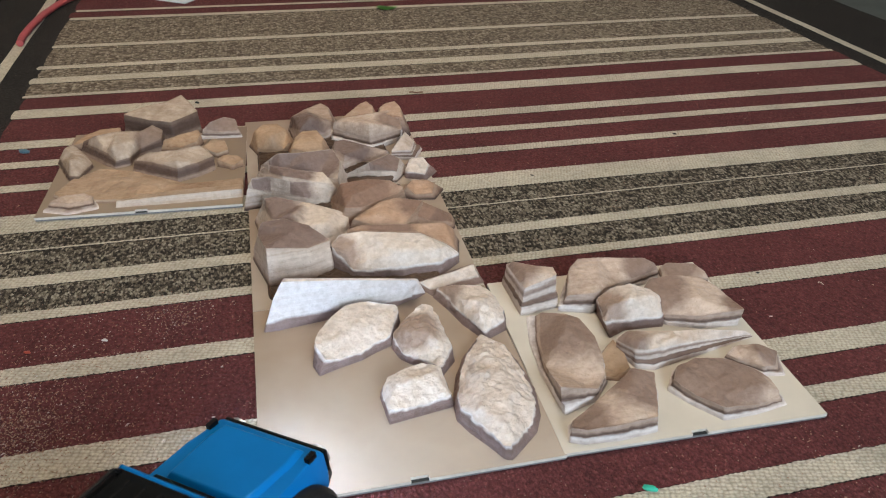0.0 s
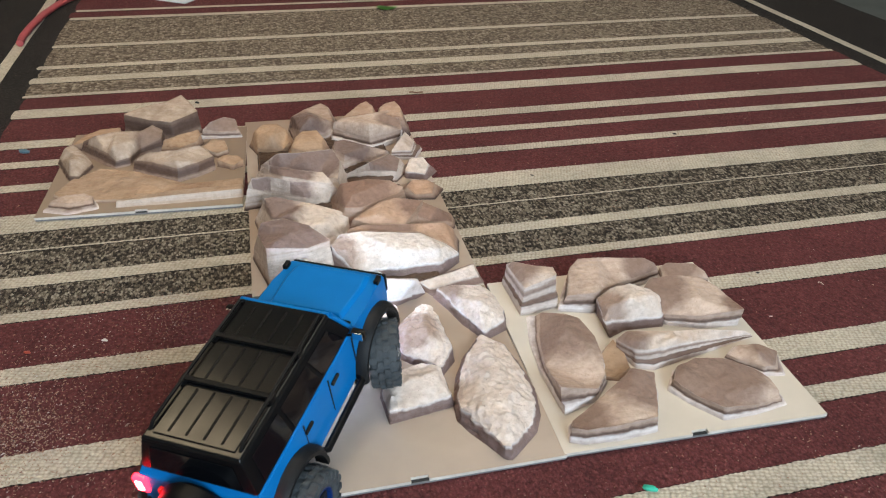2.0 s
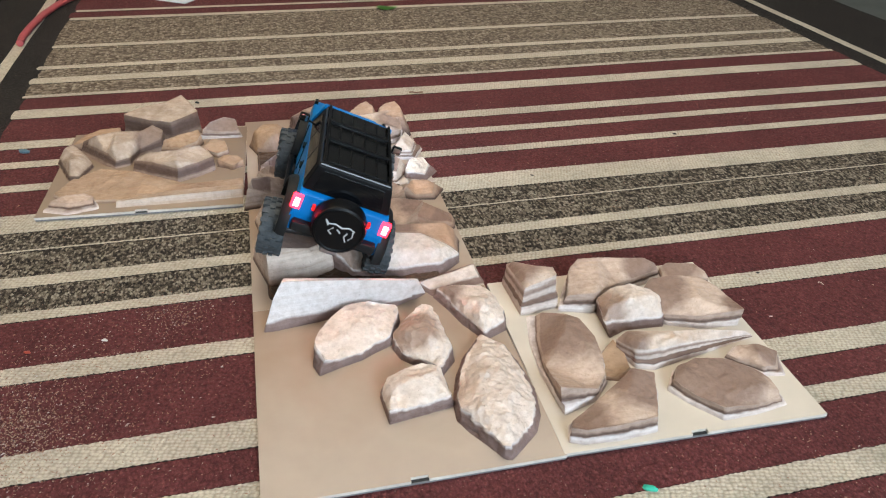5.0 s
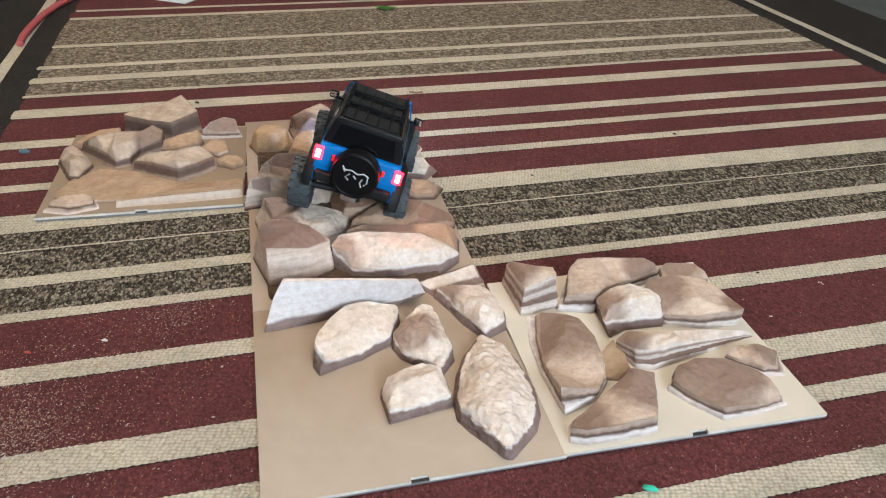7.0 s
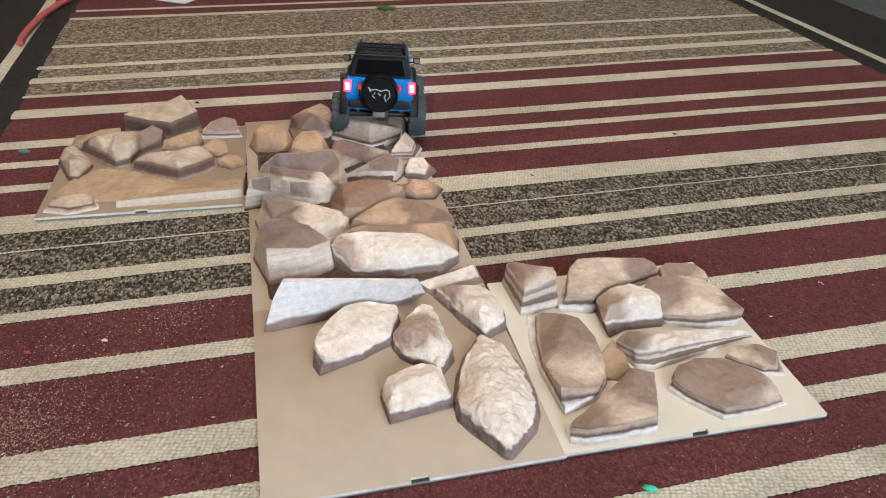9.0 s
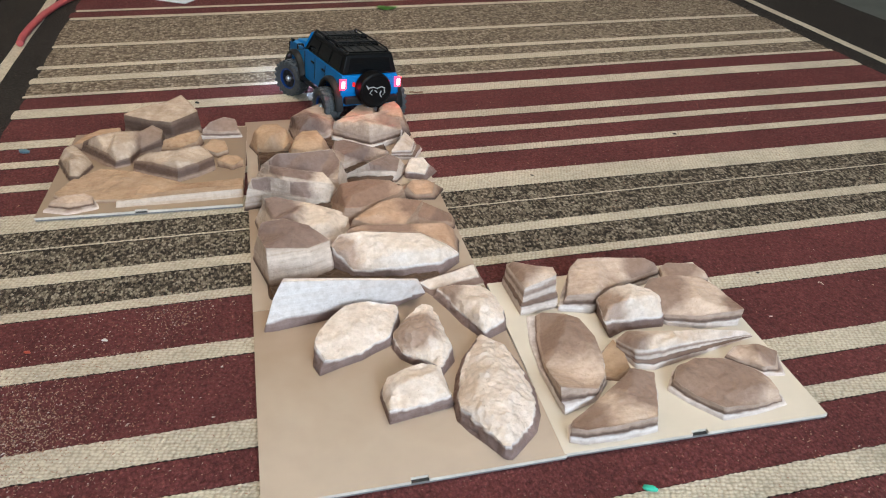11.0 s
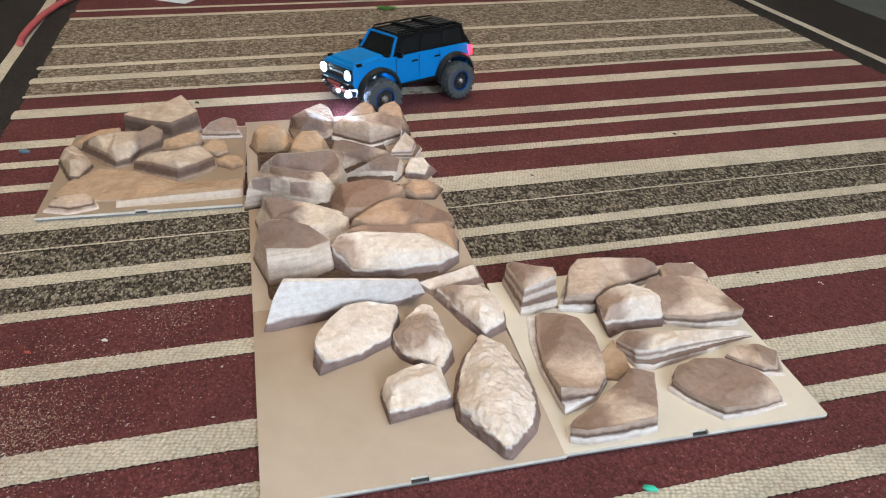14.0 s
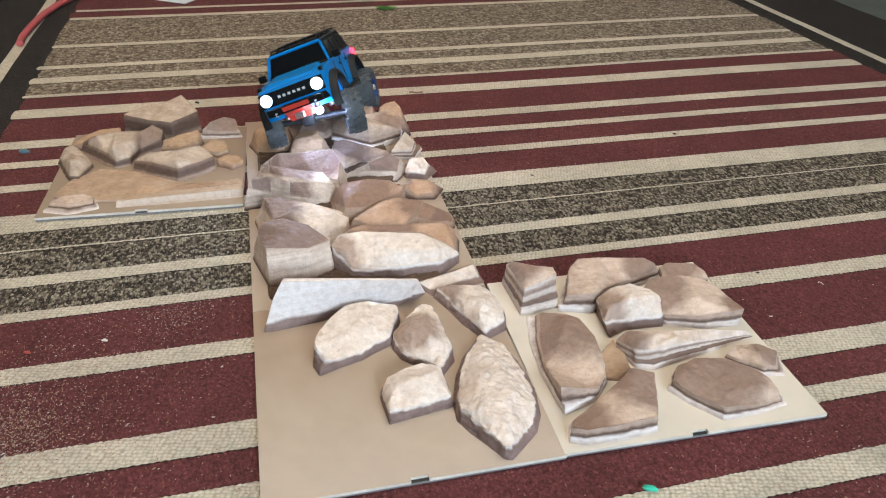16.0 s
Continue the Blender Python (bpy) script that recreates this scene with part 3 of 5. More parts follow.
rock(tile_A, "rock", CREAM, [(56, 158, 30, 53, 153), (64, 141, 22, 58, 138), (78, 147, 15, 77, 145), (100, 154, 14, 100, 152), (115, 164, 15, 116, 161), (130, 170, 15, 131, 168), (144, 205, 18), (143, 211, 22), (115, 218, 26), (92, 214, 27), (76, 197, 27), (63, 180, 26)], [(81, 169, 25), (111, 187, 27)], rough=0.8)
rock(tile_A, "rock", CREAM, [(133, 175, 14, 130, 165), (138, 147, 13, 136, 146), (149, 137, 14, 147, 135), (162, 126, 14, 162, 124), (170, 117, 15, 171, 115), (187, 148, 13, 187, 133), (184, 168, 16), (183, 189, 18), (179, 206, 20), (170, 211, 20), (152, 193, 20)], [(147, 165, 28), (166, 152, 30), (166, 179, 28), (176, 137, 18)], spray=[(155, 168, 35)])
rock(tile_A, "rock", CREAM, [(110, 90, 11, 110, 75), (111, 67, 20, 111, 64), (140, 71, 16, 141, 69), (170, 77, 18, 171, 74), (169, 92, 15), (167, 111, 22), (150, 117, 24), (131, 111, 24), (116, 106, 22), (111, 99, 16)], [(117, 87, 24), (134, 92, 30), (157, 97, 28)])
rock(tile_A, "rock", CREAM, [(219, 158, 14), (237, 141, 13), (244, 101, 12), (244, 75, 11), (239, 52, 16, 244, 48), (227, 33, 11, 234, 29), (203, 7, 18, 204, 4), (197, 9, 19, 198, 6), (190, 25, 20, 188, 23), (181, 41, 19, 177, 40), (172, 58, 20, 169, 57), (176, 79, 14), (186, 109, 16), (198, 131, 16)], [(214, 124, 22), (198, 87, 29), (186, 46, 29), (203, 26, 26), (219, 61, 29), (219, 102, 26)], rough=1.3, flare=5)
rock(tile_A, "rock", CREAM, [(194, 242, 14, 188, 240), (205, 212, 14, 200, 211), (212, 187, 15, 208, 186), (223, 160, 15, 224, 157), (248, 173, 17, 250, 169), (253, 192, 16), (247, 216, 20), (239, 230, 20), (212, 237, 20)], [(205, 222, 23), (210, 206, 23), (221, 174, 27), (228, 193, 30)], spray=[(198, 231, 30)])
rock(tile_D, "rock", STRATA, [(273, 250, 30, 269, 249), (275, 194, 36, 271, 188), (314, 205, 41, 315, 194), (318, 226, 36), (297, 228, 40), (278, 242, 38)], [(282, 212, 42)], spray=[(272, 230, 40)])
rock(tile_D, "rock", BROWN, [(321, 189, 24, 312, 188), (349, 183, 28, 347, 177), (386, 207, 18, 390, 204), (447, 227, 15, 448, 223), (443, 231, 22), (433, 238, 26), (379, 243, 30), (355, 245, 30), (340, 232, 28)], [(366, 213, 30)], spray=[(433, 224, 40)])
rock(tile_D, "rock", BROWN, [(449, 229, 18), (459, 232, 20), (489, 225, 20), (496, 212, 17), (498, 205, 12), (469, 208, 14), (446, 215, 14)], spray=[(471, 227, 30)])
rock(tile_D, "rock", BROWN, [(494, 131, 24, 489, 128), (447, 135, 19, 448, 131), (413, 148, 17, 415, 143), (403, 182, 24), (420, 199, 26), (446, 198, 28), (473, 189, 28), (487, 174, 24), (495, 161, 18)], [(448, 153, 29), (469, 142, 25)], spray=[(415, 187, 54), (497, 141, 27)])
rock(tile_D, "rock", CREAM, [(352, 182, 22, 351, 180), (343, 142, 22, 348, 135), (366, 149, 16, 369, 144), (410, 146, 17, 411, 142), (416, 166, 26), (408, 176, 30), (390, 187, 32), (368, 186, 30)], [(351, 151, 32), (371, 154, 38), (403, 161, 34)], spray=[(347, 163, 35)])
rock(tile_D, "rock", BROWN, [(289, 181, 13, 276, 186), (276, 145, 9, 266, 148), (266, 100, 14, 261, 100), (260, 51, 33, 264, 43), (300, 57, 18, 299, 54), (315, 74, 18), (322, 96, 20), (326, 126, 20), (322, 156, 20), (310, 166, 20)], [(299, 137, 26), (312, 99, 25)], spray=[(300, 156, 74)])
rock(tile_D, "rock", STRATA, [(344, 117, 19, 347, 114), (355, 93, 24, 354, 88), (366, 90, 25, 370, 82), (407, 97, 21, 410, 90), (457, 106, 13, 459, 101), (493, 110, 8, 495, 108), (483, 110, 14), (439, 111, 22), (401, 111, 26), (355, 118, 28)], [(359, 97, 34), (401, 100, 29)], spray=[(345, 107, 35)])
rock(tile_D, "rock", BROWN, [(257, 14, 22, 256, 12), (270, 10, 20, 269, 7), (301, 9, 21, 301, 5), (337, 12, 20, 337, 8), (352, 44, 16), (361, 67, 18), (342, 75, 20), (321, 62, 17), (290, 43, 15), (265, 29, 13)], [(324, 46, 23), (335, 58, 23), (288, 26, 18)], spray=[(346, 59, 49), (268, 27, 40)])
rock(tile_D, "rock", BROWN, [(374, 54, 18, 369, 54), (385, 33, 16, 381, 33), (401, 11, 19, 401, 8), (435, 13, 14, 436, 9), (465, 20, 8, 471, 14), (466, 26, 14), (465, 41, 16), (457, 53, 18), (434, 71, 20), (407, 76, 20), (386, 71, 18)], [(391, 60, 22), (406, 23, 20), (444, 30, 21)], spray=[(414, 57, 68), (385, 61, 34)])
rock(tile_D, "rock", BROWN, [(446, 82, 13), (460, 69, 11, 458, 68), (470, 56, 15, 470, 53), (485, 58, 12, 492, 49), (497, 75, 14), (482, 86, 17), (457, 88, 17)], [(471, 69, 21)], spray=[(486, 73, 24)])
rock(tile_D, "rock", SAND, [(328, 110, 11), (347, 127, 12), (349, 105, 12), (346, 85, 11), (328, 77, 9), (317, 81, 9)])
rock(tile_B, "rock", LIME, [(10, 355, 35, 2, 352), (19, 304, 47, 19, 287), (64, 307, 40, 69, 293), (90, 323, 38, 91, 305), (77, 335, 44), (68, 347, 46), (40, 364, 48), (16, 362, 46)], [(45, 330, 48)], spray=[(23, 335, 101)], flare=13)
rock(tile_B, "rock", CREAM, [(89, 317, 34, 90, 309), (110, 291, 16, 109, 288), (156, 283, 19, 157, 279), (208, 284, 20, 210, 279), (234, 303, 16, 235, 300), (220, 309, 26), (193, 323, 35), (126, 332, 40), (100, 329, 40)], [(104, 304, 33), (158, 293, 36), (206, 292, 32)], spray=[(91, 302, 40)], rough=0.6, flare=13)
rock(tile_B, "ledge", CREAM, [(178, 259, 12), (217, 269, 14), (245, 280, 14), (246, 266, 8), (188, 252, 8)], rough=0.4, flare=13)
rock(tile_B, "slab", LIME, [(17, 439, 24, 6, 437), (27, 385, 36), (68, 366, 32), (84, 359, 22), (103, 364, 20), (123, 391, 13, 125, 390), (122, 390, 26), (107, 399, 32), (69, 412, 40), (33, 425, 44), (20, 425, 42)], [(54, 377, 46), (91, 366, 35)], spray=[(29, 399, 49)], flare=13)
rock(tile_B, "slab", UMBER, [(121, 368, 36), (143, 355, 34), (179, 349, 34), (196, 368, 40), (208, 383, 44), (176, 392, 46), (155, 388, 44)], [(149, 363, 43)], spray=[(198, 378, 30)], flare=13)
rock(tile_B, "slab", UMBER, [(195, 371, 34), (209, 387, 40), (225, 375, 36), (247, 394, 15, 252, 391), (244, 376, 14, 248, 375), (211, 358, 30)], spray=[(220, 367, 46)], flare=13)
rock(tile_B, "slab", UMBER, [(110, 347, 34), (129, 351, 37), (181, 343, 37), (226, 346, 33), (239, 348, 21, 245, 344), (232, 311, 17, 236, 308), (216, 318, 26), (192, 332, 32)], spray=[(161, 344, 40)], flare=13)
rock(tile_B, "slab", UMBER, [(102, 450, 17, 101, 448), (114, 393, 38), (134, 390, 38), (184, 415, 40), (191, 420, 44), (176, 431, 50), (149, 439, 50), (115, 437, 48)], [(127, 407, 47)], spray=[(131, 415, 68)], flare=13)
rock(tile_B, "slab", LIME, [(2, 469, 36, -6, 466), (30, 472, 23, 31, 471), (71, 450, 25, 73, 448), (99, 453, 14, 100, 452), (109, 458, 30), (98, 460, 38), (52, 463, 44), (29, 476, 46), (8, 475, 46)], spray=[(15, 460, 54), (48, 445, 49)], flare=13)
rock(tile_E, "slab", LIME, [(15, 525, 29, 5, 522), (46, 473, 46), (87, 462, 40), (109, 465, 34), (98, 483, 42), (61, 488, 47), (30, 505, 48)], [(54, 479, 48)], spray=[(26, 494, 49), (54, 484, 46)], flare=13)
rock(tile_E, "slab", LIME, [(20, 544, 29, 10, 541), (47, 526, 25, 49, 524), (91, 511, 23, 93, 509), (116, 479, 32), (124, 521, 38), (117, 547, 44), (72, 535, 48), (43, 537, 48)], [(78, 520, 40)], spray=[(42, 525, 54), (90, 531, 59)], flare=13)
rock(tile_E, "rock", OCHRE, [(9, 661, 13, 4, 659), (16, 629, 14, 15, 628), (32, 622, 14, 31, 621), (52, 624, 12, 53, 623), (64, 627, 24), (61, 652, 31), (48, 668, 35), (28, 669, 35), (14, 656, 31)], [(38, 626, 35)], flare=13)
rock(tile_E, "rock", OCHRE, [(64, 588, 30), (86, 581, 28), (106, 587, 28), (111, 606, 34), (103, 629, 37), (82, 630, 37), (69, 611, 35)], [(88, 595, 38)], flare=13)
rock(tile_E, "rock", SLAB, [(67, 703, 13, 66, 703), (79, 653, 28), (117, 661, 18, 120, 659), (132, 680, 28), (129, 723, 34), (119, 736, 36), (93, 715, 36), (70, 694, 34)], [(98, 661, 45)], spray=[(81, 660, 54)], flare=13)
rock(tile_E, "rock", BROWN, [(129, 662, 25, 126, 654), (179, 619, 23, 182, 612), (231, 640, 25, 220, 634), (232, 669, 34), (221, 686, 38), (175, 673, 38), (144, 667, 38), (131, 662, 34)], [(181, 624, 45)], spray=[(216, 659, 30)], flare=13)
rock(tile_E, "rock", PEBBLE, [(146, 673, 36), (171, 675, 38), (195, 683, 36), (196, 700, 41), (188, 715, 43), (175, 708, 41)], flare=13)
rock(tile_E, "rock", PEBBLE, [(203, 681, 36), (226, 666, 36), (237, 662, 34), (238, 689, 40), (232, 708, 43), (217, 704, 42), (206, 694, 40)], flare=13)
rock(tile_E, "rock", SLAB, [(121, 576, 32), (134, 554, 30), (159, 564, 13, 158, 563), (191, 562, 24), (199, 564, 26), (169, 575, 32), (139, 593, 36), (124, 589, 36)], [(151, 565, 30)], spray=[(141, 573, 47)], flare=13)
rock(tile_E, "slab", LIME, [(125, 518, 16, 123, 517), (160, 519, 21, 159, 517), (200, 513, 19, 199, 508), (209, 539, 26), (195, 547, 30), (161, 520, 32)], spray=[(190, 509, 61)], flare=13)
rock(tile_E, "rock", STRATA, [(204, 582, 17, 202, 581), (232, 575, 20, 238, 571), (243, 607, 19), (232, 623, 28), (220, 596, 30)], flare=13)
rock(tile_E, "rock", CREAM, [(212, 519, 16, 212, 518), (238, 507, 15, 240, 506), (248, 533, 17), (244, 545, 22), (224, 539, 25)], rough=0.5, flare=13)
rock(tile_B, "rock", UMBER, [(203, 463, 22), (214, 456, 12, 216, 454), (236, 452, 14, 240, 450), (245, 477, 15), (235, 483, 19), (215, 482, 21)], flare=13)
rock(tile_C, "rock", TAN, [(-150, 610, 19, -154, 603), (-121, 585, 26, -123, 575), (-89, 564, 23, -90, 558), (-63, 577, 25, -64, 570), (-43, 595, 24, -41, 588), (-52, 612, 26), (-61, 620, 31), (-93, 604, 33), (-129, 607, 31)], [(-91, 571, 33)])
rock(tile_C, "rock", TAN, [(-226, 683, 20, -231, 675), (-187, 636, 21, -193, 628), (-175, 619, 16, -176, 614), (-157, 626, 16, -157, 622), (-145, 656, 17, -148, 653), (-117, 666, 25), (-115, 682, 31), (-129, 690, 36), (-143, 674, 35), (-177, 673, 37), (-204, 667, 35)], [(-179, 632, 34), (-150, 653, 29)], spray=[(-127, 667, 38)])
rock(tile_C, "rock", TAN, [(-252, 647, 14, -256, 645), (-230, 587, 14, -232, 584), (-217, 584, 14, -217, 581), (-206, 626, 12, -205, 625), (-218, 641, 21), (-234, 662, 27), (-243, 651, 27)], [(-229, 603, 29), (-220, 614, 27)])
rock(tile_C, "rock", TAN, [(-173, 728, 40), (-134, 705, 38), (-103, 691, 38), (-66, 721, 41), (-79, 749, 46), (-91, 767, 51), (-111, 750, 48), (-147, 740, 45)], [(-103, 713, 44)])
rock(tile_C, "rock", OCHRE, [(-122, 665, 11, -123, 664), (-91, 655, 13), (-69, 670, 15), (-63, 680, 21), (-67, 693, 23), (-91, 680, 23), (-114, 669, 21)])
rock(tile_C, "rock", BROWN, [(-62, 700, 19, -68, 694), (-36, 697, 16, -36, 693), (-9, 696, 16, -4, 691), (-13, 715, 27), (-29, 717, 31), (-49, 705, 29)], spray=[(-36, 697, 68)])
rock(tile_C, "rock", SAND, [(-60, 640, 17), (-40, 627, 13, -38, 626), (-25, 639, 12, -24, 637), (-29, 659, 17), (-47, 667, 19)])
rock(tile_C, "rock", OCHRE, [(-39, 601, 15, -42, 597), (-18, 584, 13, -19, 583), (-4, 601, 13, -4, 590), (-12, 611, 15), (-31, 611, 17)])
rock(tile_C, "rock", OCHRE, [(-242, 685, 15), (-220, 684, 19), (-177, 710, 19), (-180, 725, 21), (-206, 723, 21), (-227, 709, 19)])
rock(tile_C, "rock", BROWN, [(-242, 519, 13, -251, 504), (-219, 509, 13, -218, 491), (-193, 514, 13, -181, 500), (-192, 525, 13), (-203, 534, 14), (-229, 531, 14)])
rock(tile_C, "ledge", SANDSTONE, [(-162, 504, 14, -164, 500), (-97, 504, 16, -98, 499), (-5, 504, 17, -5, 500), (-9, 526, 13), (-98, 523, 13), (-146, 515, 12)], rough=0.5)
rock(tile_C, "ledge", OCHRE, [(-142, 525, 11), (-125, 524, 11), (-104, 525, 11), (-117, 541, 13), (-135, 547, 14)])
rock(tile_C, "ledge", SAND, [(-242, 544, 11), (-225, 584, 11), (-193, 609, 11), (-147, 592, 11), (-79, 546, 10), (-5, 549, 10), (-6, 508, 10), (-140, 514, 10), (-222, 524, 10)], [(-120, 555, 13)], spray=[(-70, 528, 40)])

# low filler beds added in the gaps between the stones, near black for the shade there
rock(tile_B, "stone_bed", SHADE_BED, [(20, 268, 9), (204, 268, 9), (200, 486, 15), (18, 486, 15)], flare=4, rough=1.2)
rock(tile_E, "stone_bed", SHADE_BED, [(18, 512, 14), (200, 512, 14), (200, 670, 9), (18, 670, 9)], flare=4, rough=1.0)


# ---- model truck: x to its right, y forward, z up, ground at z = 0 ----
AXLE_F, AXLE_R, TRACK, WHEEL_R = 0.079, -0.077, 0.0570, 0.0305


def arc(cy, cz, r, a0, a1, n):
    return [(cy + r * math.cos(radians(a0 + (a1 - a0) * k / n)), cz + r * math.sin(radians(a0 + (a1 - a0) * k / n))) for k in range(n + 1)]


def side_solid(bm, outline, x0, x1, r=0.0):
    """A side view outline of (y, z) given thickness across."""
    return hull(bm, [(x0, y, z) for y, z in outline], [(x1, y, z) for y, z in outline], r)


def wheel(car, side, y):
    """Tyre, beadlock ring, spokes and nut; the outer face looks to side."""
    hub = bmesh.new()
    lathe(hub, [(-0.009, 0.0), (0.0075 * 1, 0.0), (0.0075, 0.006), (0.0045, 0.0075), (0.0045, 0.0155), (0.008, 0.0165), (0.008, 0.0175), (-0.009, 0.0175)], sides=28)
    w = part("wheel", hub, DARK_METAL, car, "knobbly black wheel with blue beadlock ring")
    bm = bmesh.new()
    box(bm, 0.0035, 0.0072, 0.005, 0.0162, -0.0016, 0.0016, 0.0006)
    spoke = part("spoke", bm, DARK_METAL, w)
    for k in range(1, 6):
        share("spoke", spoke, w, Matrix.Rotation(k * math.pi / 3, 4, "X"))
    bm = bmesh.new()
    prof = [(-0.0105, 0.0172), (-0.012, 0.021), (-0.0122, 0.0255), (-0.0108, 0.0284), (-0.0070, 0.0292), (0.0, 0.0294), (0.0070, 0.0292), (0.0108, 0.0284), (0.0122, 0.0255), (0.012, 0.021), (0.0105, 0.0172)]
    lathe(bm, prof, sides=44)
    for k in range(19):
        for x0, x1, y0, y1, shift, high in ((-0.0123, -0.0060, -0.0030, 0.0022, 0.0, 0.0302), (-0.0052, -0.0004, -0.0018, 0.0034, 0.45, 0.0312), (0.0004, 0.0052, -0.0034, 0.0018, 0.0, 0.0312), (0.0060, 0.0123, -0.0022, 0.0030, 0.5, 0.0302)):
            turn = Matrix.Rotation(2 * math.pi * (k + shift) / 19, 4, "X")
            box(bm, x0, x1, y0, y1, 0.0262, high, 0, turn)
        # lugs that run down the sidewalls
        for s in (-1, 1):
            turn = Matrix.Rotation(2 * math.pi * (k + (0.5 if s > 0 else 0.0)) / 19, 4, "X")
            box(bm, *sorted((s * 0.0116, s * 0.0130)), -0.0017, 0.0017, 0.0232, 0.0285, 0, turn)
    part("tyre", bm, RUBBER, w, "black rubber tyre with chunky tread", smooth=False)
    bm = bmesh.new()
    lathe(bm, [(0.0075, 0.0150), (0.0102, 0.0156), (0.0108, 0.0172), (0.0100, 0.0188), (0.0070, 0.0184)], sides=36)
    part("rim_ring", bm, RIM_BLUE, w, "anodised blue beadlock ring")
    bm = bmesh.new()
    lathe(bm, [(0.0070, 0.0), (0.0125, 0.0), (0.0125, 0.0030), (0.0105, 0.0052), (0.0070, 0.0058)], sides=6)
    part("wheel_nut", bm, STEEL, w, "bright steel wheel nut")
    w.matrix_basis = pose(side * TRACK, y, WHEEL_R, 0, 0, 0 if side > 0 else 180)
    return w


def truck():
    car = thing("toy_truck", pose(0, 0, 0), "bright blue model off-road truck with black roof and glowing lamps", "toy car")
    # blue shell with wheel arches
    front_arch = arc(AXLE_F, 0.034, 0.0365, 8, 172, 14)
    rear_arch = arc(AXLE_R, 0.034, 0.0365, 8, 172, 14)
    outline = [(0.1245, 0.052), (0.126, 0.060), (0.1255, 0.076), (0.121, 0.0815), (0.090, 0.0845), (0.053, 0.0865), (-0.106, 0.0865), (-0.112, 0.083),
               (-0.1135, 0.060), (-0.112, 0.052)] + rear_arch[::-1] + [(-0.036, 0.0425), (0.038, 0.0425)] + front_arch[::-1]
    bm = bmesh.new()
    side_solid(bm, outline, -0.0485, 0.0485, 0.0018)
    # shoulders: the nose narrows a little and the top edge leans in
    for v in bm.verts:
        lean = max(0.0, v.co.z - 0.070) / 0.017
        nose = max(0.0, v.co.y - 0.100) / 0.026
        v.co.x *= 1 - 0.035 * lean - 0.085 * nose ** 2
        if v.co.z > 0.080 and v.co.y > 0.05:
            v.co.z += 0.0022 * (1 - (v.co.x / 0.048) ** 2)
    bmesh.ops.triangulate(bm, faces=[f for f in bm.faces if len(f.verts) > 4])
    part("body", bm, BLUE, car, "bright blue painted body shell")
    # hood with a raised middle
    bm = bmesh.new()
    low = [(-0.035, 0.057, 0.0855), (0.035, 0.057, 0.0855), (0.038, 0.100, 0.0830), (0.036, 0.1175, 0.0810), (-0.036, 0.1175, 0.0810), (-0.038, 0.100, 0.0830)]
    up = [(x * 0.90, 0.060 if y < 0.06 else y - 0.004, z + 0.0052) for x, y, z in low]
    hull(bm, low, up, 0.0012)
    part("hood", bm, BLUE, car)
    for s in (-1, 1):
        bm = bmesh.new()
        box(bm, s * 0.0440 - 0.0022, s * 0.0440 + 0.0022, 0.107, 0.116, 0.0815, 0.0868, 0.0009)
        part("trail_sight", bm, BLACK, car)
    # cowl and wipers
    bm = bmesh.new()
    hull(bm, [(-0.045, 0.0485, 0.0862), (0.045, 0.0485, 0.0862), (0.0425, 0.0575, 0.0862), (-0.0425, 0.0575, 0.0862)],
         [(-0.044, 0.0490, 0.0890), (0.044, 0.0490, 0.0890), (0.0415, 0.0565, 0.0880), (-0.0415, 0.0565, 0.0880)], 0.0006)
    part("cowl", bm, BLACK, car)
    for x in (-0.028, 0.012):
        bm = bmesh.new()
        tube(bm, [(x, 0.055, 0.0885), (x + 0.008, 0.0515, 0.0905), (x + 0.026, 0.0505, 0.0900)], 0.0008, 6)
        part("wiper", bm, BLACK, car)
    # cabin: black hard shell with a flat roof
    b_hw, t_hw, zb, zt = 0.0462, 0.0385, 0.0862, 0.1150

    def shell(x, y, z):
        """A point on the cabin, x and y from -1 to 1, z from 0 to 1."""
        hw = b_hw + (t_hw - b_hw) * z
        y0, y1 = -0.1085 + 0.004 * z, 0.0495 - 0.0165 * z
        return (x * hw, (y0 + y1) / 2 + y * (y1 - y0) / 2, zb + (zt - zb) * z)
    bm = bmesh.new()
    hull(bm, [shell(*c, 0) for c in ((-1, -1), (1, -1), (1, 1), (-1, 1))], [shell(*c, 1) for c in ((-1, -1), (1, -1), (1, 1), (-1, 1))], 0.0022)
    part("cabin", bm, BLACK, car, "black hardtop cabin")
    # side windows, rear window and windscreen, each a pane a hair proud of the shell
    for s in (-1, 1):
        for a, b in ((0.34, 0.86), (-0.28, 0.29), (-0.86, -0.34)):
            bm = bmesh.new()
            low = [shell(s * 1.002, y, z) for y, z in ((a, 0.10), (b, 0.10), (b - (0.05 if b > 0.8 else 0.0), 0.86), (a, 0.86))]
            hull(bm, low, [(x + s * 0.0007, y, z + 0.0002) for x, y, z in low], 0.0003)
            part("side_window", bm, GLASS, car, "dark tinted window")
    bm = bmesh.new()
    low = [shell(x, -1.002, z) for x, z in ((-0.80, 0.12), (0.80, 0.12), (0.80, 0.86), (-0.80, 0.86))]
    hull(bm, low, [(x, y - 0.0009, z) for x, y, z in low], 0.0003)
    part("rear_window", bm, GLASS, car, "dark tinted window")
    bm = bmesh.new()
    low = [shell(x, 1.004, z) for x, z in ((-0.88, 0.08), (0.88, 0.08), (0.86, 0.92), (-0.86, 0.92))]
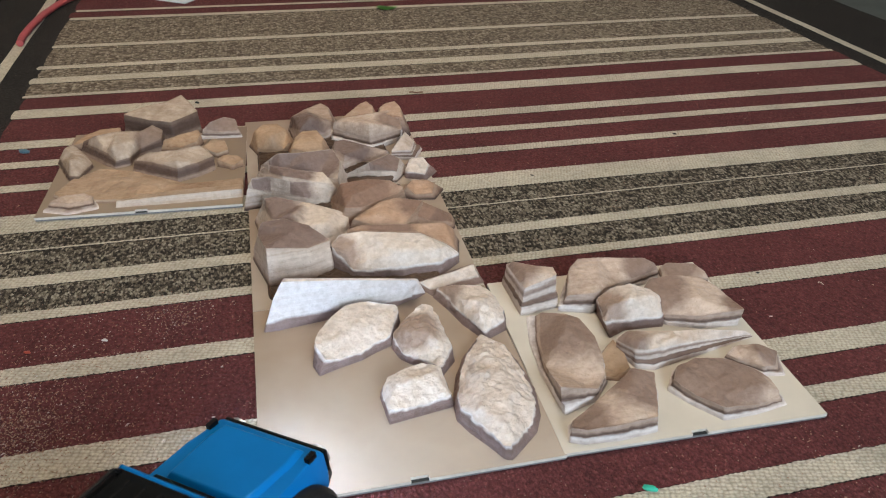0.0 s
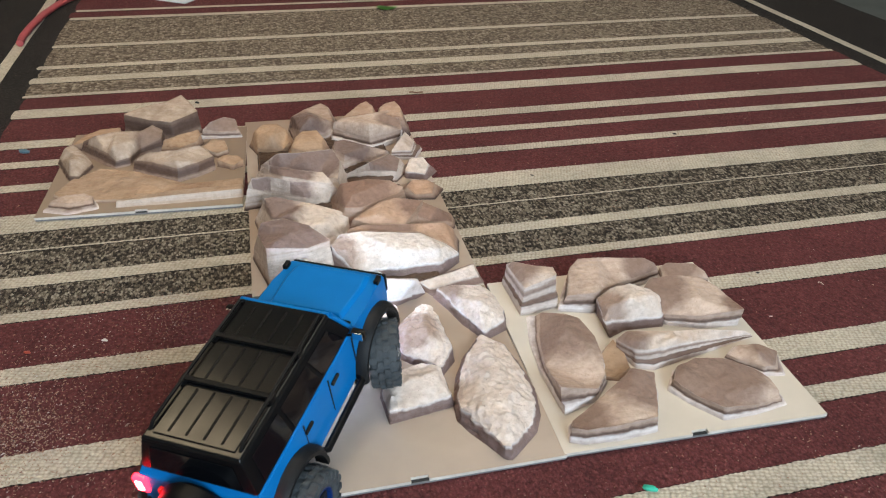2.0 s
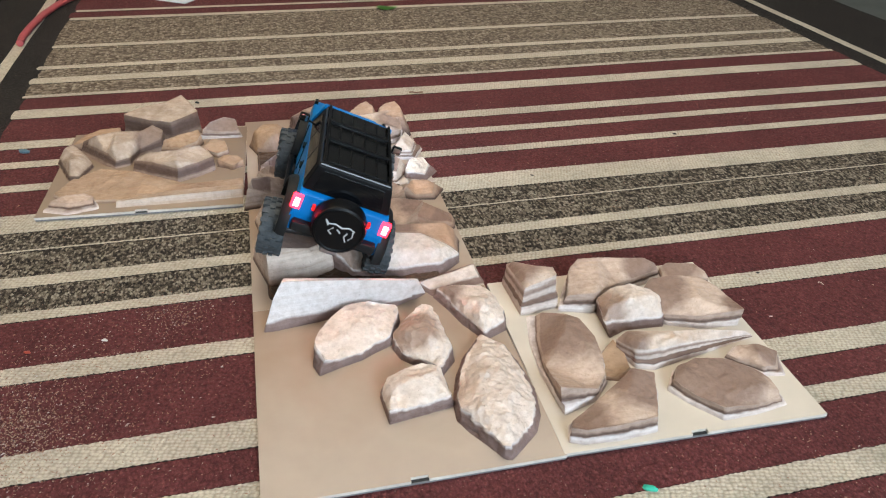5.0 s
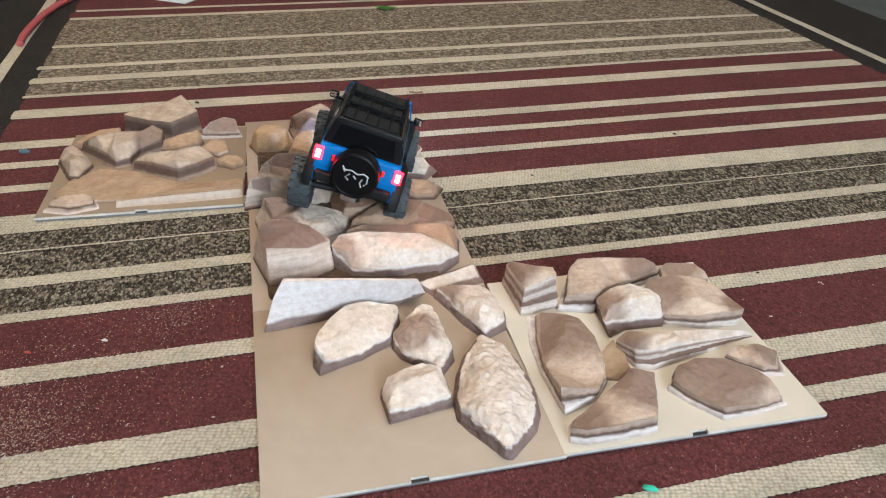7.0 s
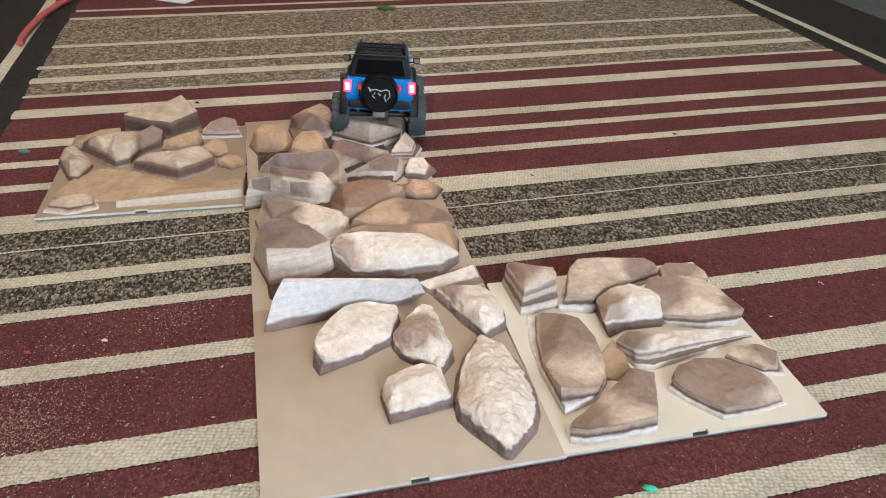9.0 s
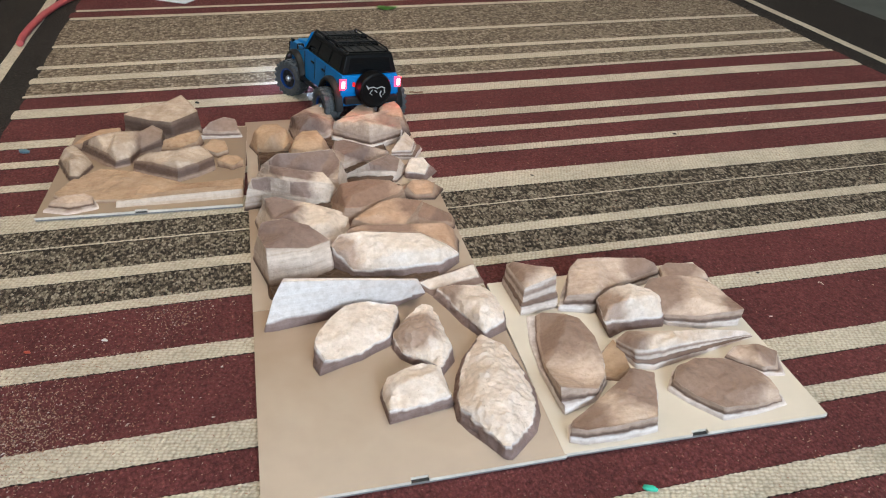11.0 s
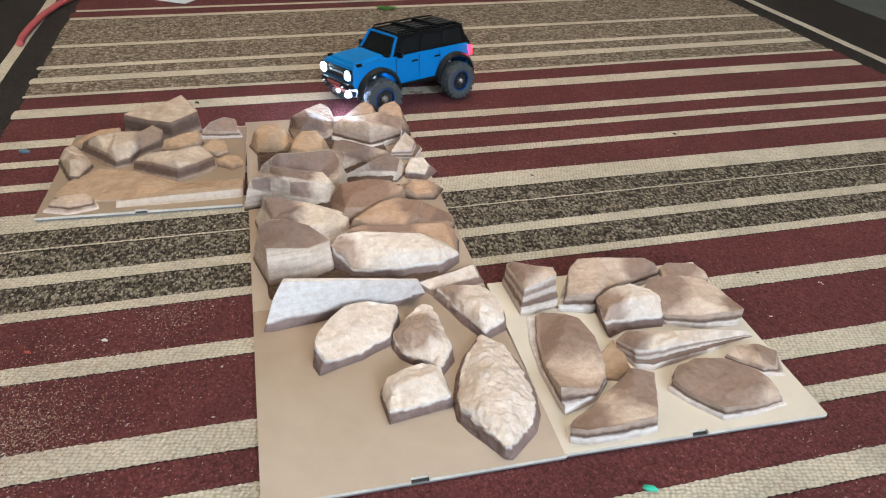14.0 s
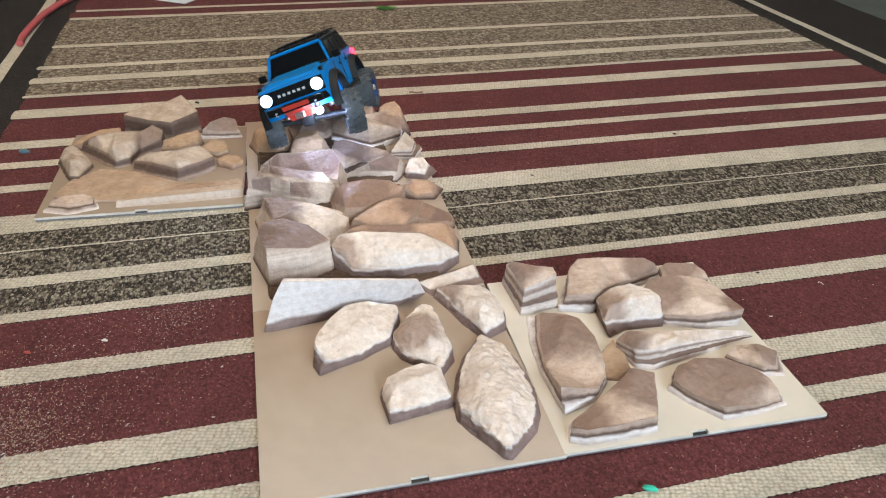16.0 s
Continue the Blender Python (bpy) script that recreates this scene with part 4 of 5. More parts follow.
    hull(bm, low, [(x, y + 0.0008, z + 0.0004) for x, y, z in low], 0.0003)
    part("windscreen", bm, GLASS, car, "dark tinted window")
    # blue screen surround
    for name, pts in (("screen_pillar", ((-0.0455, 0.0505, 0.0870), (-0.0385, 0.0345, 0.1152))), ("screen_pillar", ((0.0455, 0.0505, 0.0870), (0.0385, 0.0345, 0.1152))),
                      ("screen_header", ((-0.0375, 0.0345, 0.1150), (0.0375, 0.0345, 0.1150)))):
        bm = bmesh.new()
        tube(bm, pts, 0.0021, 8)
        part(name, bm, BLUE, car, "blue screen surround")
    # roof in three sections with raised ribs
    bm = bmesh.new()
    hull(bm, [shell(*c, 0.99) for c in ((-1.0, -1), (1.0, -1), (1.0, 1.0), (-1.0, 1.0))], [(x * 0.955, y * 0.985, 0.1178) for x, y, z in [shell(*c, 1) for c in ((-1, -1), (1, -1), (1, 1), (-1, 1))]], 0.0010)
    part("roof", bm, ROOF_BLACK, car, "glossy black ribbed roof")
    for y0, y1 in ((-0.009, 0.029), (-0.052, -0.013), (-0.099, -0.056)):
        bm = bmesh.new()
        box(bm, -0.0315, 0.0315, y0, y1, 0.1175, 0.1190, 0.0006)
        panel = part("roof_panel", bm, ROOF_BLACK, car)
        for x in (-0.0205, -0.0068, 0.0068, 0.0205):
            bm = bmesh.new()
            box(bm, x - 0.0009, x + 0.0009, y0 + 0.003, y1 - 0.003, 0.1188, 0.1196, 0.0003)
            part("rib", bm, BLACK, panel)
    for s in (-1, 1):
        bm = bmesh.new()
        tube(bm, [(s * 0.0345, 0.031, 0.1172), (s * 0.0345, 0.027, 0.1216), (s * 0.0345, -0.054, 0.1216), (s * 0.0345, -0.092, 0.1208), (s * 0.0345, -0.097, 0.1172)], 0.0015, 8)
        part("roof_rail", bm, BLACK, car)
        for y in (-0.011, -0.054):
            bm = bmesh.new()
            box(bm, s * 0.0345 - 0.0024, s * 0.0345 + 0.0024, y - 0.004, y + 0.004, 0.1170, 0.1222, 0.0008)
            part("rail_foot", bm, BLACK, car)
    for y in (-0.011, -0.054):
        bm = bmesh.new()
        box(bm, -0.034, 0.034, y - 0.0021, y + 0.0021, 0.1205, 0.1229, 0.0008)
        part("crossbar", bm, BLACK, car)
    # flares, steps, handles, mirrors and door gaps on both sides
    for s in (-1, 1):
        for cy in (AXLE_F, AXLE_R):
            bm = bmesh.new()
            inner, outer = arc(cy, 0.034, 0.0355, -2, 182, 20), arc(cy, 0.034, 0.0420, -2, 182, 20)
            xs = (s * 0.0465, s * 0.0572)
            ring = []
            for (yi, zi), (yo, zo) in zip(inner, outer):
                ring.append([bm.verts.new(p) for p in ((xs[0], yi, zi), (xs[1], yi, zi - 0.0003), (xs[1], (yi + yo) / 2, (zi + zo) / 2), (s * 0.0530, yo, zo), (xs[0], yo, zo))])
            for a, b in zip(ring, ring[1:]):
                for k in range(5):
                    bm.faces.new((a[k], a[(k + 1) % 5], b[(k + 1) % 5], b[k]))
            bm.faces.new(ring[0]), bm.faces.new(ring[-1])
            part("fender_flare", bm, FLARE_BLACK, car, "textured black wheel arch flare")
        bm = bmesh.new()
        tube(bm, [(s * 0.047, 0.041, 0.042), (s * 0.0545, 0.036, 0.0405), (s * 0.0545, -0.034, 0.0405), (s * 0.047, -0.039, 0.042)], 0.0032, 10)
        part("side_step", bm, BLACK, car)
        for y in (0.006, -0.041):
            bm = bmesh.new()
            box(bm, s * 0.0490 - 0.0012, s * 0.0490 + 0.0012, y - 0.0058, y + 0.0058, 0.0735, 0.0765, 0.0008)
            part("door_handle", bm, BLACK, car)
        for y in (0.043, -0.003, -0.046):
            bm = bmesh.new()
            box(bm, s * 0.0482 - 0.0006, s * 0.0482 + 0.0006, y - 0.0003, y + 0.0003, 0.048, 0.0835)
            part("door_gap", bm, SLOT_BLACK, car)
        bm = bmesh.new()
        box(bm, s * 0.0565 - 0.0058, s * 0.0565 + 0.0058, 0.0385, 0.0440, 0.0865, 0.0965, 0.0018)
        mirror = part("door_mirror", bm, BLACK, car)
        bm = bmesh.new()
        box(bm, s * 0.0568 - 0.0044, s * 0.0568 + 0.0044, 0.0378, 0.0386, 0.0880, 0.0952, 0.0003)
        part("mirror_glass", bm, Nodes("mirror_glass", 0.05, 1.0).base((0.75, 0.76, 0.78)).mat, mirror, "silver mirror glass")
        bm = bmesh.new()
        tube(bm, [(s * 0.045, 0.041, 0.0880), (s * 0.053, 0.0412, 0.0895)], 0.0012, 6)
        part("mirror_stalk", bm, BLACK, mirror)
    # tail: lamps, spare wheel, bumper, hitch
    for s in (-1, 1):
        bm = bmesh.new()
        box(bm, s * 0.0465 - 0.0050, s * 0.0465 + 0.0050, -0.1155, -0.1105, 0.0655, 0.0815, 0.0012)
        lamp = part("tail_lamp", bm, TAILLAMP, car, "glowing red tail lamp")
        bm = bmesh.new()
        box(bm, s * 0.0465 - 0.0026, s * 0.0465 + 0.0026, -0.1162, -0.1152, 0.0685, 0.0785, 0.0004)
        part("bulb", bm, TAIL_CORE, lamp, "bright pink-white lamp centre")
        bm = bmesh.new()
        box(bm, s * 0.0290 - 0.0016, s * 0.0290 + 0.0016, -0.1170, -0.1130, 0.0700, 0.0765, 0.0006)
        part("reflector", bm, GLOWING_REFLECTOR, car, "small red reflector with an added faint glow")
    bm = bmesh.new()
    lathe(bm, [(-0.1130, 0.0), (-0.1130, 0.0245), (-0.1160, 0.0275), (-0.1290, 0.0275), (-0.1325, 0.0262), (-0.1338, 0.0240), (-0.1326, 0.0225), (-0.1326, 0.0)], "Y", 44)
    bmesh.ops.translate(bm, verts=bm.verts, vec=(0, 0, 0.067))
    spare = part("spare_wheel_cover", bm, BLACK, car, "round black spare wheel cover")
    strokes = [[(-0.015, 0.004), (-0.009, 0.0065), (-0.002, 0.004), (0.005, 0.0065), (0.012, 0.005), (0.016, 0.009)], [(-0.014, 0.003), (-0.015, -0.003), (-0.012, -0.007)],
               [(-0.009, 0.000), (-0.007, -0.005), (-0.010, -0.010)], [(-0.002, -0.002), (0.002, 0.001)], [(0.006, 0.002), (0.010, -0.003), (0.006, -0.006)], [(0.012, 0.003), (0.015, 0.007)]]
    for k, pts in enumerate(strokes):
        bm = bmesh.new()
        tube(bm, [(-x, -0.1329, 0.067 + z) for x, z in pts], 0.00085, 6)
        part("emblem_stroke", bm, WHITE_PRINT, spare, "plain white printed stroke")
    bm = bmesh.new()
    box(bm, -0.0445, 0.0445, -0.1215, -0.1105, 0.0430, 0.0545, 0.0025)
    part("rear_bumper", bm, FLARE_BLACK, car)
    bm = bmesh.new()
    box(bm, -0.0095, 0.0095, -0.1245, -0.1125, 0.0305, 0.0445, 0.003)
    part("hitch", bm, STEEL, car, "bright steel hitch")
    # nose: grille with a row of plain bars, lamps, bumper, skid plate, tow hooks
    bm = bmesh.new()
    box(bm, -0.0455, 0.0455, 0.1245, 0.1275, 0.0595, 0.0785, 0.0012)
    grille = part("grille", bm, BLACK, car)
    for k in range(6):
        bm = bmesh.new()
        x = -0.0175 + k * 0.007
        box(bm, x - 0.0019, x + 0.0019, 0.1274, 0.1281, 0.0680, 0.0712, 0.0002)
        part("badge_bar", bm, WHITE_PRINT, grille, "plain pale badge bar")
    for s in (-1, 1):
        bm = bmesh.new()
        lathe(bm, [(0.1270, 0.0), (0.1270, 0.0084), (0.1295, 0.0086), (0.1300, 0.0074), (0.1282, 0.0070), (0.1282, 0.0)], "Y", 24)
        bmesh.ops.translate(bm, verts=bm.verts, vec=(s * 0.0362, 0, 0.0692))
        lamp = part("headlamp", bm, STEEL, car)
        bm = bmesh.new()
        lathe(bm, [(0.1280, 0.0), (0.1280, 0.0070), (0.1302, 0.0066), (0.1318, 0.0048), (0.1326, 0.0)], "Y", 20)
        bmesh.ops.translate(bm, verts=bm.verts, vec=(s * 0.0362, 0, 0.0692))
        part("lens", bm, HEADLAMP, lamp, "brightly lit cool white lens")
    # one more lamp hangs below the bumper beside the skid plate and lights the ground
    bm = bmesh.new()
    lathe(bm, [(0.0400, 0.0), (0.0400, 0.0042), (0.0470, 0.0050), (0.0490, 0.0)], "Z", 16)
    bmesh.ops.translate(bm, verts=bm.verts, vec=(-0.0245, 0.1235, -0.001))
    low = part("lower_lamp", bm, STEEL, car)
    bm = bmesh.new()
    lathe(bm, [(0.0402, 0.0034), (0.0385, 0.0047), (0.0360, 0.0050), (0.0335, 0.0043), (0.0318, 0.0026), (0.0312, 0.0)], "Z", 20)
    bmesh.ops.translate(bm, verts=bm.verts, vec=(-0.0245, 0.1235, -0.001))
    part("lens", bm, LOWER_LAMP, low, "brightly lit cool white bulb")
    bm = bmesh.new()
    hull(bm, [(-0.046, 0.120, 0.0470), (0.046, 0.120, 0.0470), (0.040, 0.1345, 0.0470), (-0.040, 0.1345, 0.0470)], [(-0.046, 0.120, 0.0575), (0.046, 0.120, 0.0575), (0.040, 0.1335, 0.0570), (-0.040, 0.1335, 0.0570)], 0.002)
    part("front_bumper", bm, BLACK, car)
    bm = bmesh.new()
    hull(bm, [(-0.018, 0.112, 0.0330), (0.018, 0.112, 0.0330), (0.018, 0.116, 0.0320), (-0.018, 0.116, 0.0320)], [(-0.019, 0.1335, 0.0475), (0.019, 0.1335, 0.0475), (0.019, 0.1365, 0.0560), (-0.019, 0.1365, 0.0560)], 0.0008)
    part("skid_plate", bm, RED_PLATE, car, "red skid plate under the nose")
    for s in (-1, 1):
        bm = bmesh.new()
        tube(bm, [(s * 0.028, 0.133, 0.050), (s * 0.028, 0.1385, 0.0505), (s * 0.028, 0.1385, 0.0465), (s * 0.028, 0.133, 0.046)], 0.0011, 8)
        part("tow_hook", bm, STEEL, car)
    bm = bmesh.new()
    box(bm, -0.0065, 0.0065, 0.1270, 0.1345, 0.0350, 0.0425, 0.0015)
    part("winch", bm, STEEL, car, "bright steel winch")
    # running gear
    bm = bmesh.new()
    box(bm, -0.019, 0.019, -0.105, 0.112, 0.036, 0.046, 0.002)
    part("chassis", bm, DARK_METAL, car)
    axles = []
    for y in (AXLE_F, AXLE_R):
        bm = bmesh.new()
        tube(bm, [(-0.050, 0, 0), (0.050, 0, 0)], 0.0042, 12)
        box(bm, -0.004, 0.014, -0.009, 0.009, -0.009, 0.008, 0.003)
        axles.append(part("axle", bm, DARK_METAL, car))
        axles[-1].matrix_basis = pose(0, y, WHEEL_R)
        for s in (-1, 1):
            bm = bmesh.new()
            tube(bm, [(s * 0.033, y, 0.031), (s * 0.028, y - 0.006, 0.062)], 0.0036, 10)
            part("shock_absorber", bm, STEEL, car, "bright steel shock absorber")
    wheels = [wheel(car, s, y) for y in (AXLE_F, AXLE_R) for s in (-1, 1)]
    for ob in [o for o in bpy.data.objects if o.type == "MESH" and (o.parent is car or (o.parent and o.parent.parent is car)) and not o.name.startswith("tyre")]:
        ob.modifiers.new("even_faces", "WEIGHTED_NORMAL").keep_sharp = True
    return car, wheels, axles


TRUCK, WHEELS, AXLES = truck()


# ---- small things on the rug ----
def litter():
    pipe = bmesh.new()
    tube(pipe, [(-0.424, 1.215, 0.011), (-0.428, 1.26, 0.011), (-0.427, 1.33, 0.011), (-0.420, 1.42, 0.011), (-0.405, 1.50, 0.011), (-0.378, 1.58, 0.011), (-0.33, 1.68, 0.011)], 0.0068, 14)
    bmesh.ops.translate(pipe, verts=pipe.verts, vec=(0, 0, -0.0035))
    tagged(part("hose", pipe, plain("pink-red rubber hose", (0.46, 0.085, 0.085), 0.5, scale=80)), "pink-red rubber hose lying on the rug edge", "hose")
    paper = bmesh.new()
    hull(paper, [(-0.225, 1.56, 0.001), (-0.128, 1.497, 0.001), (-0.095, 1.545, 0.001), (0.02, 1.74, 0.001), (-0.20, 1.80, 0.001)],
         [(-0.225, 1.56, 0.004), (-0.128, 1.497, 0.004), (-0.095, 1.545, 0.004), (0.02, 1.74, 0.004), (-0.20, 1.80, 0.004)])
    tagged(part("paper_pad", paper, plain("pale blue-white paper", (0.66, 0.70, 0.74), 0.7, scale=30, vary=0.05), smooth=False), "pale white paper pad on the rug", "paper")
    leaf = bmesh.new()
    n = 14
    top = [leaf.verts.new((0.024 * math.cos(2 * math.pi * k / n) + 0.002 * math.cos(3 * k), 0.017 * math.sin(2 * math.pi * k / n) * (1 - 0.35 * math.cos(2 * math.pi * k / n)), 0.003 + 0.0015 * math.cos(4 * math.pi * k / n))) for k in range(n)]
    mid = leaf.verts.new((0, 0, 0.0018))
    for k in range(n):
        leaf.faces.new((top[k], top[(k + 1) % n], mid))
    bmesh.ops.solidify(leaf, geom=leaf.faces[:], thickness=0.0006)
    ob = tagged(part("leaf", leaf, plain("green leaf skin", (0.115, 0.30, 0.045), 0.45, scale=90, vary=0.35)), "small green leaf lying flat on the rug", "leaf")
    ob.matrix_basis = pose(0.338, 1.395, 0.0012, 0, 0, -12)
    specs = (("plastic_chip", (0.304, -0.044), 0.0062, (0.03, 0.50, 0.34), "small bright green plastic chip on the rug", "chip"),
             ("wire_scrap", (-0.311, 0.702), 0.0085, (0.12, 0.22, 0.27), "small grey-blue wire scrap on the rug", "scrap"),
             ("paper_crumb", (-0.143, 0.237), 0.0034, (0.75, 0.72, 0.68), "small white paper crumb on the rug", "crumb"),
             ("black_crumb", (0.393, 0.502), 0.0024, (0.015, 0.014, 0.014), "tiny black crumb on the rug", "crumb"),
             ("black_crumb", (-0.077, 0.857), 0.0045, (0.012, 0.012, 0.012), "tiny black crumb on the rug", "crumb"),
             ("black_crumb", (0.668, 0.599), 0.0036, (0.02, 0.017, 0.015), "tiny black crumb on the rug", "crumb"),
             ("black_crumb", (0.5715, 0.217), 0.0022, (0.015, 0.014, 0.014), "tiny black crumb on the rug", "crumb"),
             ("paper_crumb", (0.5375, 0.140), 0.0022, (0.62, 0.45, 0.42), "small pink-white paper crumb on the rug", "crumb"),
             ("red_crumb", (-0.212, 0.232), 0.0036, (0.45, 0.06, 0.03), "small red crumb on the rug", "crumb"))
    for name, (x, y), r, colour, label, category in specs:
        bm = bmesh.new()
        bmesh.ops.create_icosphere(bm, subdivisions=2, radius=r)
        for v in bm.verts:
            v.co *= 1 + 0.45 * noise.noise(v.co * 420 + Vector((x, y, 0)) * 50)
            v.co.z *= 0.35
            v.co.y *= 0.5
        ob = tagged(part(name, bm, plain(name + " skin", colour, 0.5, scale=300)), label, category)
        ob.matrix_basis = pose(x, y, r * 0.35 + 0.0006, 0, 0, -25)
    # a curl of thread, a twig, a brass clip between two boards
    def strand(name, pts, r, colour, label, category):
        bm = bmesh.new()
        tube(bm, pts, r, 6)
        tagged(part(name, bm, plain(name + " skin", colour, 0.6, scale=300)), label, category)
    strand("thread_curl", [(0.6295 + 0.0026 * math.cos(0.5 * k), 0.1800 + 0.0055 * math.sin(0.5 * k), 0.0018 + 0.0002 * k) for k in range(6)], 0.00045, (0.66, 0.56, 0.45), "short curl of cream thread on the rug", "thread")
    strand("twig", [(0.2830 + 0.006 * k, 0.8470 - 0.0012 * k + 0.002 * math.sin(2.2 * k), 0.0022) for k in range(5)], 0.0011, (0.20, 0.10, 0.05), "tiny dry brown twig on the rug", "twig")
    # lint and dust that nobody could count: small pale flakes, thick in some patches
    rng = random.Random(7)
    bm = bmesh.new()
    patches = [(-0.215, 0.118, 0.075, 2600), (-0.19, 0.155, 0.16, 1500), (-0.075, 0.268, 0.045, 420), (0.10, 0.20, 0.9, 1300), (-0.15, 0.22, 0.14, 500), (-0.10, 0.02, 0.16, 500), (0.42, -0.02, 0.16, 360), (0.55, 0.35, 0.35, 260)]
    for cx, cy, spread, count in patches:
        for _ in range(count):
            x, y = rng.gauss(cx, spread * 0.5), rng.gauss(cy, spread * 0.42)
            if -0.004 < x < 0.256 and -0.004 < y < 0.756 or 0.24 < x < 0.51 and -0.008 < y < 0.256 or -0.26 < x < 0.01 and 0.48 < y < 0.745:
                continue
            s = rng.uniform(0.00016, 0.00042) * (1.8 if rng.random() < 0.03 else 1)
            a = rng.uniform(0, math.pi)
            c, sn = math.cos(a), math.sin(a)
            ln = rng.uniform(0.8, 4.5)
            z = 0.0014
            top = bm.verts.new((x, y, z + s * 0.8))
            foot = [bm.verts.new((x + s * (ln * u * c - v * sn), y + s * (ln * u * sn + v * c), z - 0.0008)) for u, v in ((-1, -0.7), (1, -0.5), (0.2, 0.9))]
            for k in range(3):
                bm.faces.new((foot[k], foot[(k + 1) % 3], top))
    lint = Nodes("pale lint", 0.9)
    isl = lint.n("NewGeometry").outputs["Random Per Island"]
    lint.base(lint.ramp(isl, [(0.0, (0.40, 0.30, 0.22)), (0.45, (0.36, 0.20, 0.13)), (0.85, (0.28, 0.13, 0.09)), (1.0, (0.66, 0.60, 0.54))]))
    tagged(part("lint", bm, lint.mat, smooth=False), "pale lint and crumbs scattered over the rug", "lint", kind="stuff")


litter()


# ---- what moves ----
PATH = [
    (0, pose(-0.0576, -0.1018, 0.0038, -0.5, -7.5, -40.5)),
    (0.2, pose(-0.0554, -0.0859, -0.0050, 4.5, 3.5, -38.0)),
    (0.5, pose(-0.0193, -0.0369, -0.0029, 5.1, -1.7, -38.4)),
    (1, pose(0.0044, 0.0095, 0.0024, 6.1, -2.7, -36.0)),
    (1.5, pose(0.0175, 0.0527, -0.0009, 9.5, -3.8, -34.3)),
    (2, pose(0.0299, 0.0737, 0.0056, 8.6, -2.7, -31.2)),
    (2.5, pose(0.0373, 0.1041, 0.0188, 15.1, 0.1, -28.0)),
    (3, pose(0.0490, 0.1612, 0.0267, 21.8, -0.3, -23.0)),
    (3.5, pose(0.0534, 0.2137, 0.0392, 28.2, 7.2, -14.1)),
    (4, pose(0.0648, 0.2853, 0.0422, 11.4, 9.9, -14.5)),
    (4.2, pose(0.0774, 0.3379, 0.0354, 6.5, 17.5, -13.8)),
    (6.3, pose(0.0972, 0.4180, 0.0479, -1.3, 24.4, -1.4)),
    (6.5, pose(0.1298, 0.4880, 0.0185, -4.1, 15.1, -13.3)),
    (7, pose(0.1352, 0.4758, 0.0281, -4.4, 17.7, -16.1)),
    (7.5, pose(0.1516, 0.5444, 0.0357, 4.8, 20.2, -13.9)),
    (8, pose(0.1720, 0.6012, 0.0306, 0.4, 26.6, -13.4)),
    (8.5, pose(0.1856, 0.6245, 0.0182, 2.8, 12.8, -18.9)),
    (9, pose(0.2125, 0.7341, 0.0011, -10.5, 2.3, -10.7)),
    (9.2, pose(0.2129, 0.7614, -0.0041, -9.9, 4.4, -8.3)),
    (11.3, pose(0.1512, 0.8209, -0.0027, -0.9, 5.9, 18.9)),
    (11.5, pose(0.1452, 0.8294, -0.0038, -0.5, 7.5, 20.9)),
    (12, pose(0.0431, 0.9189, -0.0023, -0.9, 3.3, 39.4)),
    (12.2, pose(-0.0297, 0.9536, 0.0009, -0.8, 3.0, 52.6)),
    (12.5, pose(-0.1409, 1.0006, 0.0002, 1.6, 2.1, 68.7)),
    (12.8, pose(-0.1505, 0.9979, -0.0005, 1.8, 0.3, 71.0)),
    (13, pose(-0.0675, 0.9514, 0.0026, 2.6, 4.1, 72.1)),
    (13.2, pose(0.0343, 0.8691, 0.0055, 1.6, 0.4, 82.5)),
    (13.5, pose(0.1961, 0.8433, 0.0027, 1.2, 0.5, 100.9)),
    (13.8, pose(0.2877, 0.8442, -0.0004, 0.9, 2.1, 112.3)),
    (14, pose(0.2678, 0.8308, 0.0005, 0.5, 4.1, 115.0)),
    (14.5, pose(0.1927, 0.7729, 0.0157, 6.2, 18.2, 132.8)),
    (15, pose(0.1414, 0.7281, 0.0124, 9.6, 10.9, 136.1)),
    (15.5, pose(0.1377, 0.7194, 0.0134, 16.0, 9.0, 153.5)),
    (16, pose(0.1254, 0.6568, 0.0377, 11.6, 21.5, 168.1)),
]
